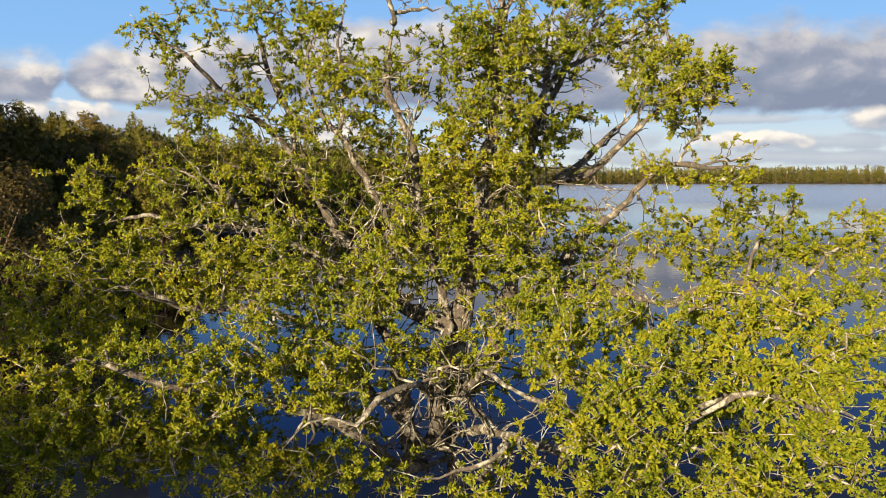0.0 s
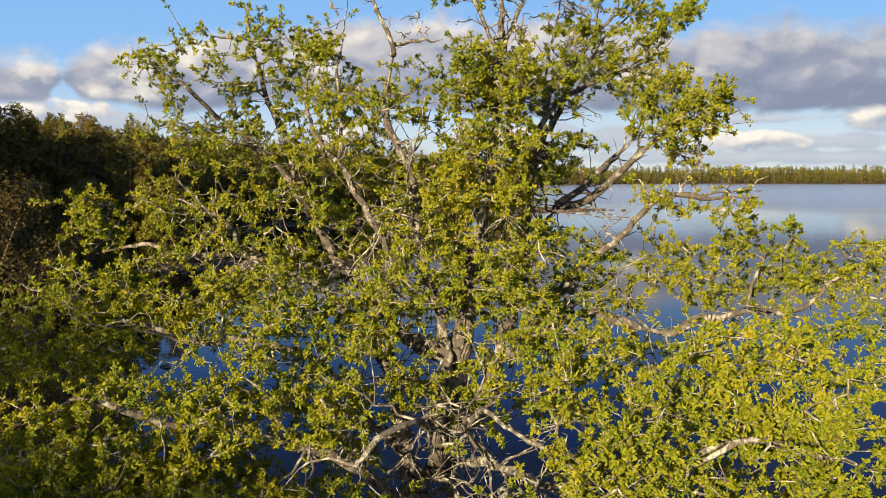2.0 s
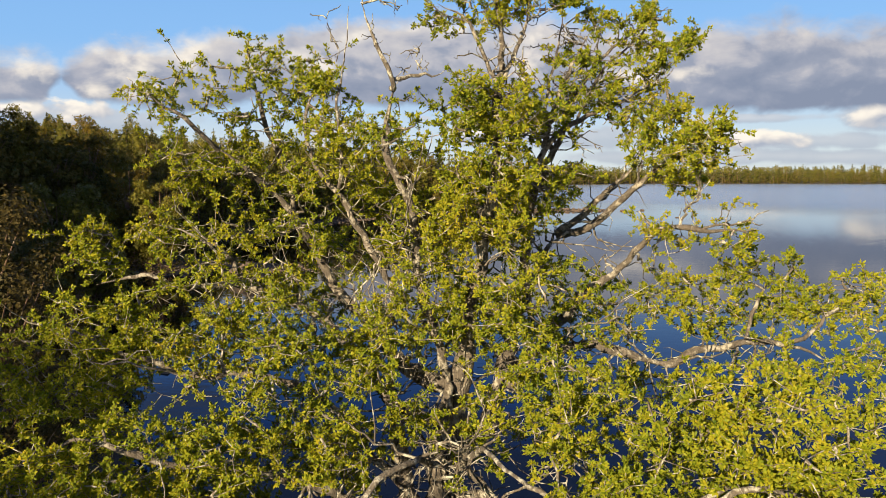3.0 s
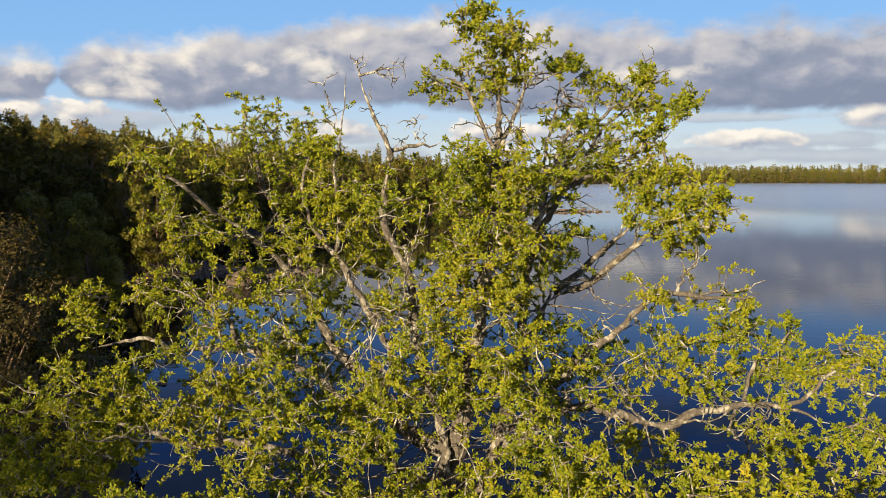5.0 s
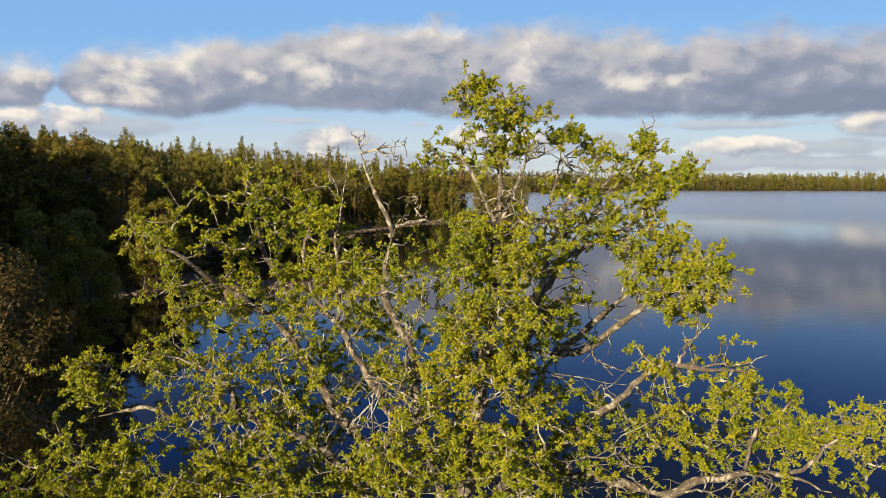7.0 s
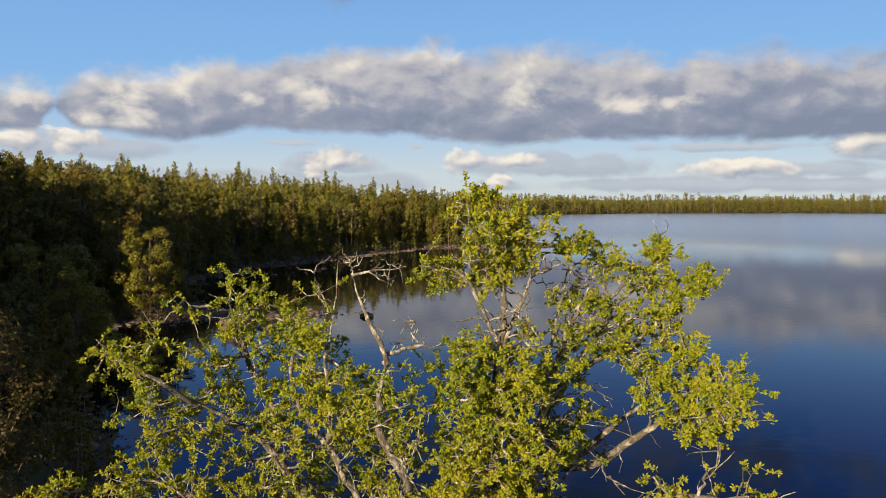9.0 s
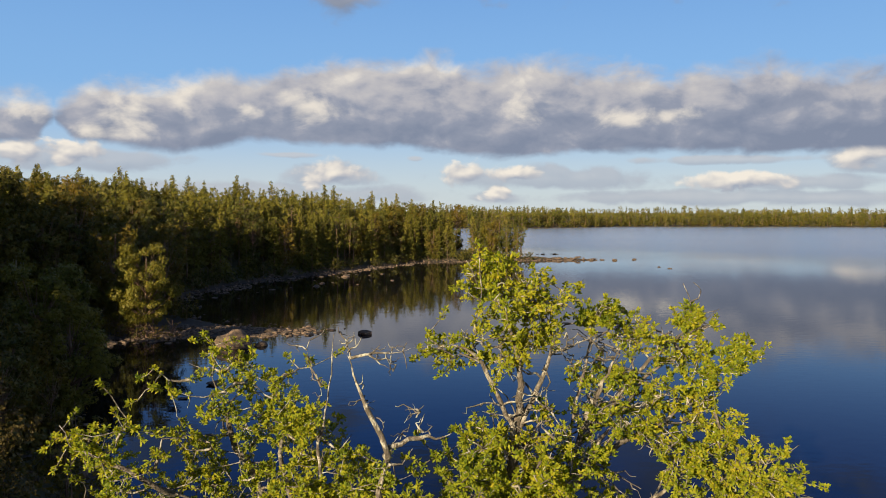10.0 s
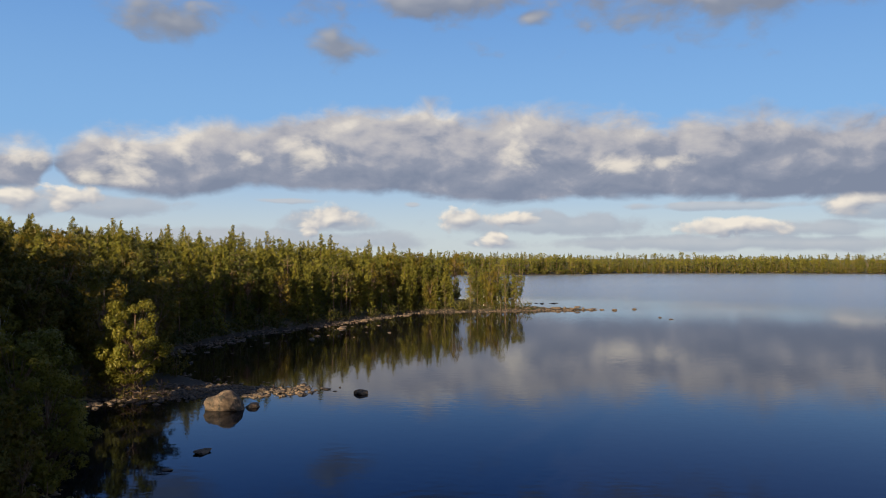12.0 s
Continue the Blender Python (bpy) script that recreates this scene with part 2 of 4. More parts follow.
def ground_material():
    m, n, bsdf, out = material("shore_ground")
    p = place(n)
    fine = n.noise(p, 1.7, 8.0, 0.7)
    wide = n.noise(p, 0.12, 4.0)
    sep = n.add("ShaderNodeSeparateXYZ")
    n.put(sep.inputs[0], n.add("ShaderNodeNewGeometry").outputs["Position"])
    moss = n.mix(fine, (0.025, 0.032, 0.010), (0.072, 0.061, 0.025))
    gravel = n.mix(fine, (0.010, 0.007, 0.005), (0.036, 0.025, 0.016))
    shore = n.smooth(n.math("ADD", sep.outputs[2], n.math("MULTIPLY", wide, 0.6)), 0.5, 1.1)
    n.put(bsdf.inputs["Base Color"], n.mix(shore, gravel, moss))
    bsdf.inputs["Roughness"].default_value = 0.95
    bump(n, bsdf, fine, 0.6, 0.15)
    return m


def water_material():
    m, n, bsdf, out = material("lake_water")
    p = place(n)
    n.put(bsdf.inputs["Base Color"], (0.007, 0.007, 0.008, 1))
    bsdf.inputs["Roughness"].default_value = 0.6
    bsdf.inputs["Specular IOR Level"].default_value = 0.0
    wide = n.noise(n.vec("MULTIPLY", p, (0.25, 1.0, 1.0)), 0.018, 4.0)
    sep = n.add("ShaderNodeSeparateXYZ")
    n.put(sep.inputs[0], p)
    # the open lake beyond the point has more wind on it than the bay
    open_lake = n.math("MULTIPLY_ADD", sep.outputs[0], 0.8, sep.outputs[1])
    windy = n.smooth(n.math("ADD", open_lake, n.math("MULTIPLY", wide, 160.0)), 330.0, 520.0)
    still = n.math("MULTIPLY_ADD", n.smooth(wide, 0.35, 0.7), 0.025, 0.008)
    ripple = n.noise(n.vec("MULTIPLY", p, (0.55, 1.0, 1.0)), 1.1, 3.0, 0.5)
    bump(n, bsdf, ripple, 0.12, 0.06)
    wave = bsdf.inputs["Normal"].links[0].from_socket
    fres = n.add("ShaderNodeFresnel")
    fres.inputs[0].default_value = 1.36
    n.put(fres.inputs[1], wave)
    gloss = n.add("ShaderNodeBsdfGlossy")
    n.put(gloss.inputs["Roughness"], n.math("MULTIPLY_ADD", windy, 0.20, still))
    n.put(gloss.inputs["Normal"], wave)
    # steep reflections are darkened and tinted blue in the gloss colour
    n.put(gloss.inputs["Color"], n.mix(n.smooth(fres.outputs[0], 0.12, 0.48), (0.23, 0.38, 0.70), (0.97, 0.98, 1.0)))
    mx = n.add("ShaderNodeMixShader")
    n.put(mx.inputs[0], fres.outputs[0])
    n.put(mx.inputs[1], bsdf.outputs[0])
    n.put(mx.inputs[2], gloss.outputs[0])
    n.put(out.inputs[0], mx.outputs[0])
    return m


def rock_material():
    m, n, bsdf, out = material("granite")
    p = place(n)
    info = n.add("ShaderNodeObjectInfo")
    grain = n.noise(p, 9.0, 8.0, 0.7)
    patch = n.noise(p, 1.6, 4.0, 0.6)
    col = n.mix(n.smooth(patch, 0.35, 0.65), (0.056, 0.036, 0.023), (0.165, 0.112, 0.072))
    col = n.mix(n.smooth(grain, 0.45, 0.7), col, (0.045, 0.033, 0.023))
    col = n.mix(n.math("MULTIPLY", info.outputs["Random"], 0.3), col, (0.200, 0.140, 0.094))
    streak = n.noise(n.vec("MULTIPLY", p, (1.0, 1.0, 0.35)), 2.6, 6.0, 0.7)
    col = n.mix(n.smooth(streak, 0.46, 0.60), col, (0.030, 0.024, 0.018))
    n.put(bsdf.inputs["Base Color"], col)
    bsdf.inputs["Roughness"].default_value = 0.85
    bump(n, bsdf, n.math("ADD", grain, patch), 0.7, 0.08)
    return m


GROUND, WATER, ROCK = ground_material(), water_material(), rock_material()


# ---- mesh helpers ----
def mesh_from(name, verts, faces, mat, smooth=True):
    """A mesh from vertex and face arrays, all faces with the same number of corners."""
    verts, faces = np.asarray(verts, dtype=np.float32), np.asarray(faces, dtype=np.int32)
    me = bpy.data.meshes.new(name)
    k = faces.shape[1]
    me.vertices.add(len(verts))
    me.vertices.foreach_set("co", verts.ravel())
    me.loops.add(faces.size)
    me.loops.foreach_set("vertex_index", faces.ravel())
    me.polygons.add(len(faces))
    me.polygons.foreach_set("loop_start", np.arange(0, faces.size, k, dtype=np.int32))
    me.polygons.foreach_set("use_smooth", np.full(len(faces), smooth))
    me.update(calc_edges=True)
    me.validate()
    me.materials.append(mat)
    return me


def part_of(name, me, parent, label="", kind=""):
    ob = new(name, me)
    ob.parent = parent
    return tagged(ob, label=label, kind=kind)


def frames_for(dirs, rng, face=(0, 0, 0), loose=1.0):
    """For each direction a turned basis: the second axis is that direction, the third leans to face."""
    d = dirs / np.maximum(np.linalg.norm(dirs, axis=1, keepdims=True), 1e-6)
    r = rng.normal(size=d.shape) * loose + np.array(face)
    a = np.cross(d, r)
    a /= np.maximum(np.linalg.norm(a, axis=1, keepdims=True), 1e-6)
    return np.stack((a, d, np.cross(a, d)), axis=2)


def scatter(shape, tris, pos, basis, size):
    """Copies of a small shape at many places, as one vertex and one face array."""
    shape, tris = np.asarray(shape, float), np.asarray(tris, int)
    v = np.einsum("nij,kj->nki", basis, shape) * size[:, None, None] + pos[:, None, :]
    f = tris[None] + (np.arange(len(pos)) * len(shape))[:, None, None]
    return v.reshape(-1, 3), f.reshape(-1, 3)


def tube(points, radii, sides=6):
    """A tapered tube along points: vertices and quads as triangles."""
    p, r = np.asarray(points, float), np.asarray(radii, float)
    t = np.gradient(p, axis=0)
    t /= np.maximum(np.linalg.norm(t, axis=1, keepdims=True), 1e-9)
    up = np.array((0.0, 0.0, 1.0)) if abs(t[0][2]) < 0.9 else np.array((1.0, 0.0, 0.0))
    a = np.cross(t, up)
    a /= np.maximum(np.linalg.norm(a, axis=1, keepdims=True), 1e-9)
    b = np.cross(t, a)
    ang = np.arange(sides) * 2 * np.pi / sides
    ring = a[:, None] * np.cos(ang)[None, :, None] + b[:, None] * np.sin(ang)[None, :, None]
    v = (p[:, None] + ring * r[:, None, None]).reshape(-1, 3)
    i, j = np.meshgrid(np.arange(len(p) - 1), np.arange(sides), indexing="ij")
    q = np.stack((i * sides + j, i * sides + (j + 1) % sides, (i + 1) * sides + (j + 1) % sides, (i + 1) * sides + j), -1).reshape(-1, 4)
    return v, np.concatenate((q[:, [0, 1, 2]], q[:, [0, 2, 3]]))


def joined(pieces):
    vs, fs, k = [], [], 0
    for v, f in pieces:
        vs.append(v)
        fs.append(f + k)
        k += len(v)
    return np.concatenate(vs), np.concatenate(fs)


LEAF = ((0, 0, 0), (-0.20, 0.60, 0.06), (0.20, 0.66, 0.06), (0.02, 1.0, -0.05))
LEAF_TRIS = ((0, 2, 1), (1, 2, 3))
TUFT = ((-0.50, 0.0, 0), (0.34, -0.04, 0.06), (-0.12, 0.76, 0.0), (-0.14, 0.34, -0.08), (0.52, 0.40, 0.05), (0.18, 1.08, 0.08))
TUFT_TRIS = ((0, 1, 2), (3, 4, 5))

# ---- land and lake ----
SHORE = np.array((
    (90, -90), (60, -20), (30, 6), (12, 15), (0, 17), (-10, 24), (-17, 38), (-22, 49), (-27, 54), (-38, 62), (-50, 72), (-53, 84), (-46, 93), (-30, 99),
    (-18, 103), (-18, 105.5), (-30, 108), (-42, 118), (-50, 138), (-46, 170), (-28, 203), (-8, 243), (24, 251.5), (50, 257.5), (50, 259),
    (28, 264), (4, 280), (-20, 310), (-70, 380), (-150, 480), (-400, 620), (-5200, 700), (-5200, -5200), (90, -5200)), float)


def shore_distance(x, y):
    """Metres from the near shore: above 0 on land, below 0 on the lake."""
    x, y = np.asarray(x, float), np.asarray(y, float)
    best, inside = np.full(x.shape, 1e9), np.zeros(x.shape, bool)
    for (ax, ay), (bx, by) in zip(SHORE, np.roll(SHORE, -1, axis=0)):
        ex, ey = bx - ax, by - ay
        t = np.clip(((x - ax) * ex + (y - ay) * ey) / (ex * ex + ey * ey), 0, 1)
        best = np.minimum(best, np.hypot(x - ax - t * ex, y - ay - t * ey))
        cross = (ay > y) != (by > y)
        if ey:
            inside ^= cross & (x < (y - ay) / ey * ex + ax)
    wob = 1.1 * np.sin(x * 0.31 + y * 0.17) + 0.8 * np.sin(x * 0.11 - y * 0.43) + 0.5 * np.sin(x * 0.9 + y * 0.7)
    return np.where(inside, best, -best) + wob * np.clip(best / 4, 0.25, 1) * 0.8


def far_shore(x):
    return 735 + 130 / (1 + np.exp(-(np.asarray(x, float) - 150) / 25)) + 12 * np.sin(np.asarray(x, float) * 0.02) + 5 * np.sin(np.asarray(x, float) * 0.07)


def ground_height(x, y):
    d = shore_distance(x, y)
    land = 11.5 * (1 - np.exp(-np.clip(d, 0, None) / 55)) + 0.10 * np.clip(d, 0, 2)
    land += 0.25 * np.clip(d / 6, 0, 1) * (np.sin(x * 0.5 + 1.3 * np.sin(y * 0.21)) + np.sin(y * 0.37 + x * 0.13))
    # the spit is a low bar of stones
    bar = np.clip((np.asarray(x, float) + 46) / 6, 0, 1) * np.clip((np.asarray(y, float) - 88) / 4, 0, 1) * np.clip((113 - np.asarray(y, float)) / 4, 0, 1)
    land = land * (1 - 0.86 * bar)
    near = np.where(d > 0, land, np.maximum(0.16 * d, -3.0))
    e = np.asarray(y, float) - far_shore(x)
    far = np.where(e > 0, np.clip(e * 0.02, 0, 9) + np.clip(e * 0.05, 0, 0.5), np.maximum(0.1 * e, -3.0))
    return np.maximum(near, far)


def spaced(stops):
    return np.unique(np.concatenate([np.arange(a, b, s) for a, b, s in stops]))


def build_ground():
    xs = spaced(((-4900, -400, 300), (-400, -120, 14), (-120, 70, 1.6), (70, 120, 5), (120, 700, 30), (700, 4901, 300)))
    ys = spaced(((-4900, -300, 300), (-300, -60, 16), (-60, 130, 1.6), (130, 280, 2.4), (280, 700, 20), (700, 900, 6), (900, 1300, 40), (1300, 4901, 300)))
    gx, gy = np.meshgrid(xs, ys)
    z = ground_height(gx, gy)
    v = np.stack((gx, gy, z), -1).reshape(-1, 3)
    i, j = np.meshgrid(np.arange(len(ys) - 1), np.arange(len(xs) - 1), indexing="ij")
    w = len(xs)
    q = np.stack((i * w + j, i * w + j + 1, (i + 1) * w + j + 1, (i + 1) * w + j), -1).reshape(-1, 4)
    tagged(new("ground", mesh_from("ground", v, q, GROUND)), "mossy forest ground with a stony brown lake shore", "ground", kind="structure")
    s = 4890.0
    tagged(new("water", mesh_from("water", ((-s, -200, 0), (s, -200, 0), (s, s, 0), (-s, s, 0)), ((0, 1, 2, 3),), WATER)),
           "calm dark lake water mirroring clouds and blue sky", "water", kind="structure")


build_ground()


# ---- forest trees ----
def spruce_arrays(h, seed):
    rng = np.random.default_rng(seed)
    pos, dirs, size, face = [], [], [], []
    z = 0.10 * h
    while z < h * 0.985:
        reach = (1 - z / h) ** 0.8 * 0.17 * h + 0.12
        for k in range(rng.integers(6, 9)):
            a, r = rng.uniform(0, 6.283), reach * rng.uniform(0.65, 1.12)
            out = np.array((math.cos(a), math.sin(a), 0))
            for s in np.arange(0.25, 1.01, 0.36 / max(r, 0.36)):
                p = out * r * s + np.array((0, 0, z - 0.30 * r * s * s + 0.06 * r * s))
                for m in range(2):
                    pos.append(p + rng.normal(0, 0.10, 3))
                    dirs.append(out + rng.normal(0, 0.55, 3) + np.array((0, 0, -0.25)))
                    size.append(rng.uniform(0.4, 0.72) * (0.6 + 0.4 * min(r, 1)))
                    face.append(out + np.array((0, 0, 0.6)))
        z += rng.uniform(0.34, 0.55)
    pos += [np.array((0, 0, h * 0.98))] * 3
    dirs += [np.array((0, 0, 1.0))] * 3
    size += [0.5, 0.4, 0.3]
    face += [np.array((0.2, -1.0, 0.2))] * 3
    v, f = scatter(TUFT, TUFT_TRIS, np.array(pos), frames_for(np.array(dirs), rng, np.array(face), 0.45), np.array(size))
    zs = np.linspace(-0.4, h * 0.97, 9)
    t = tube(np.stack((0.05 * np.sin(zs), 0.05 * np.cos(zs), zs), 1), np.linspace(0.011 * h + 0.04, 0.02, 9), 6)
    return (v, f), t


def clumps_arrays(centres, radii, per, leaf, rng, droop=0.0):
    """Rounded masses of foliage whose tufts face outwards, from each mass and from the crown."""
    pos, dirs, size, face = [], [], [], []
    heart = np.mean(centres, axis=0)
    spread = np.std(centres, axis=0) + 0.3
    for c, r in zip(centres, radii):
        k = max(10, int(per * r[0] * r[2]))
        d = rng.normal(size=(k, 3))
        d /= np.linalg.norm(d, axis=1, keepdims=True)
        p = c + d * r * (rng.uniform(0.35, 1.0, (k, 1)) ** 0.6)
        pos.append(p)
        dirs.append(np.cross(d, rng.normal(size=(k, 3))) + d * 0.35 + np.array((0, 0, 0.2 - droop)))
        size.append(rng.uniform(0.6, 1.3, k) * leaf)
        face.append(d + 0.35 * (p - heart) / spread + np.array((0, 0, 0.25)))
    pos, dirs = np.concatenate(pos), np.concatenate(dirs)
    return scatter(TUFT, TUFT_TRIS, pos, frames_for(dirs, rng, np.concatenate(face), 0.4), np.concatenate(size))


def pine_arrays(h, seed):
    rng = np.random.default_rng(seed)
    lean = rng.normal(0, 0.35, 2)
    zs = np.linspace(-0.4, h * 0.96, 9)
    axis = np.stack((lean[0] * (zs / h) ** 2, lean[1] * (zs / h) ** 2, zs), 1)
    pieces = [tube(axis, np.linspace(0.012 * h + 0.03, 0.03, 9), 6)]
    centres, radii = [], []
    for k in range(34):
        s = rng.uniform(0.36, 1.0)
        wide = 0.19 * h * math.sin(math.pi * min(1, (1.12 - s) / 0.72)) ** 0.7 + 0.2
        a, r = rng.uniform(0, 6.283), wide * rng.uniform(0.35, 1.0)
        root = np.array((lean[0] * s * s, lean[1] * s * s, h * s * 0.96))
        c = root + np.array((r * math.cos(a), r * math.sin(a), 0.25 * r))
        pieces.append(tube(np.stack((root, (root + c) / 2 + (0, 0, -0.05), c)), (0.05, 0.035, 0.015), 4))
        q = rng.uniform(0.5, 0.95)
        centres.append(c)
        radii.append(np.array((q, q, q * 0.55)))
    return clumps_arrays(centres, radii, 85, 0.42, rng), joined(pieces)


def broadleaf_arrays(h, wide, seed, leaf=0.34, per=70, low=0.22, droop=0.0, clumps=46):
    rng = np.random.default_rng(seed)
    zs = np.linspace(-0.4, h * 0.85, 8)
    bend = rng.normal(0, 0.25, 2)
    axis = np.stack((bend[0] * np.sin(zs * 0.5), bend[1] * np.sin(zs * 0.4), zs), 1)
    pieces = [tube(axis, np.linspace(0.012 * h + 0.03, 0.03, 8), 6)]
    centres, radii = [], []
    for k in range(clumps):
        s = rng.uniform(low, 1.0)
        w = wide * (math.sin(math.pi * min(1.0, (1.10 - s) / (1.12 - low))) ** 0.6)
        a, r = rng.uniform(0, 6.283), w * math.sqrt(rng.uniform(0.05, 1.0))
        j = min(7, int(s * 0.8 * 7.2))
        root = axis[j]
        c = np.array((root[0] + r * math.cos(a), root[1] + r * math.sin(a), h * s - 0.4))
        pieces.append(tube(np.stack((root, root * 0.5 + c * 0.5 + (0, 0, -0.15), c)), (0.06, 0.04, 0.012), 3))
        q = rng.uniform(0.55, 1.15) * h / 15
        centres.append(c)
        radii.append(np.array((q, q, q * rng.uniform(0.6, 1.0))))
    return clumps_arrays(centres, radii, per, leaf, rng, droop), joined(pieces)


KINDS = []
for k, h in enumerate((17.0, 14.0, 19.0)):
    KINDS.append(("spruce_tree", h, spruce_arrays(h, 11 + k), NEEDLE, PINE_BARK, "dark green spruce with drooping boughs in the lakeside forest", "spruce"))
for k, h in enumerate((14.0, 16.0, 12.0)):
    KINDS.append(("pine_tree", h, pine_arrays(h, 21 + k), NEEDLE, PINE_BARK, "slender green pine with a bare brown trunk near the shore", "pine"))
for k, (h, w) in enumerate(((15.0, 3.2), (13.0, 2.7), (16.5, 3.4))):
    KINDS.append(("broadleaf_tree", h, broadleaf_arrays(h, w * 1.1, 31 + k, 0.40, 120, 0.10, 0.0, 60), WOOD_LEAF, PINE_BARK, "olive green broadleaf tree on the forested bank", "tree"))
for k, (h, w) in enumerate(((13.0, 2.4), (11.5, 2.2))):
    KINDS.append(("birch_tree", h, broadleaf_arrays(h, w * 1.15, 41 + k, 0.27, 230, 0.12, 0.5, 62), BIRCH_LEAF, BIRCH_BARK, "yellowing birch with a pale trunk at the water's edge", "birch"))
for k, (h, w) in enumerate(((3.6, 1.9), (2.6, 1.6))):
    KINDS.append(("bush", h, broadleaf_arrays(h, w, 51 + k, 0.24, 260, 0.12, 0.0, 26), WOOD_LEAF, PINE_BARK, "dense dark green bush at the forest edge", "bush"))
KINDS.append(("birch_tree", 12.5, broadleaf_arrays(12.5, 4.3, 47, 0.28, 300, 0.20, 0.5, 88), BIRCH_LEAF, PINE_BARK, "yellowing birch at the water's edge", "birch"))


def thinned(arrays, keep, grow, above=-1.0):
    """Every so-many-th tuft of a crown above a height, enlarged to fill for the rest."""
    v = arrays[0].reshape(-1, len(TUFT), 3)[::keep]
    v = v[v[:, 0, 2] > above]
    v = v.mean(axis=1, keepdims=True) + (v - v.mean(axis=1, keepdims=True)) * grow
    f = np.asarray(TUFT_TRIS)[None] + (np.arange(len(v)) * len(TUFT))[:, None, None]
    return v.reshape(-1, 3), f.reshape(-1, 3)


MESHES = [(mesh_from("crown", *(thinned(k[2][0], 2, 1.35) if k[0] in ("broadleaf_tree", "birch_tree") and k[1] != 12.5 else k[2][0]), k[3], False), mesh_from("trunk", *k[2][1], k[4])) for k in KINDS]


FAR_CROWNS = [mesh_from("crown", *thinned(k[2][0], 3 if k[0] in ("broadleaf_tree", "birch_tree") else 2, 1.6 if k[0] in ("broadleaf_tree", "birch_tree") else 1.3), k[3], False) for k in KINDS]


def plant(kind, x, y, scale, turn, group="forest along the shore", label=""):
    name, h, _, _, _, text, category = KINDS[kind]
    ob = new(name)
    ob.empty_display_size = 0.3
    z = float(ground_height(np.array([x]), np.array([y]))[0])
    ob.matrix_world = pose(x, y, z, 0, 0, turn) @ Matrix.Scale(scale, 4)
    tagged(ob, label or text, category, group)
    part_of("trunk", MESHES[kind][1], ob)
    part_of("crown", MESHES[kind][0] if y < 115 else FAR_CROWNS[kind], ob, kind="stuff")
    return ob


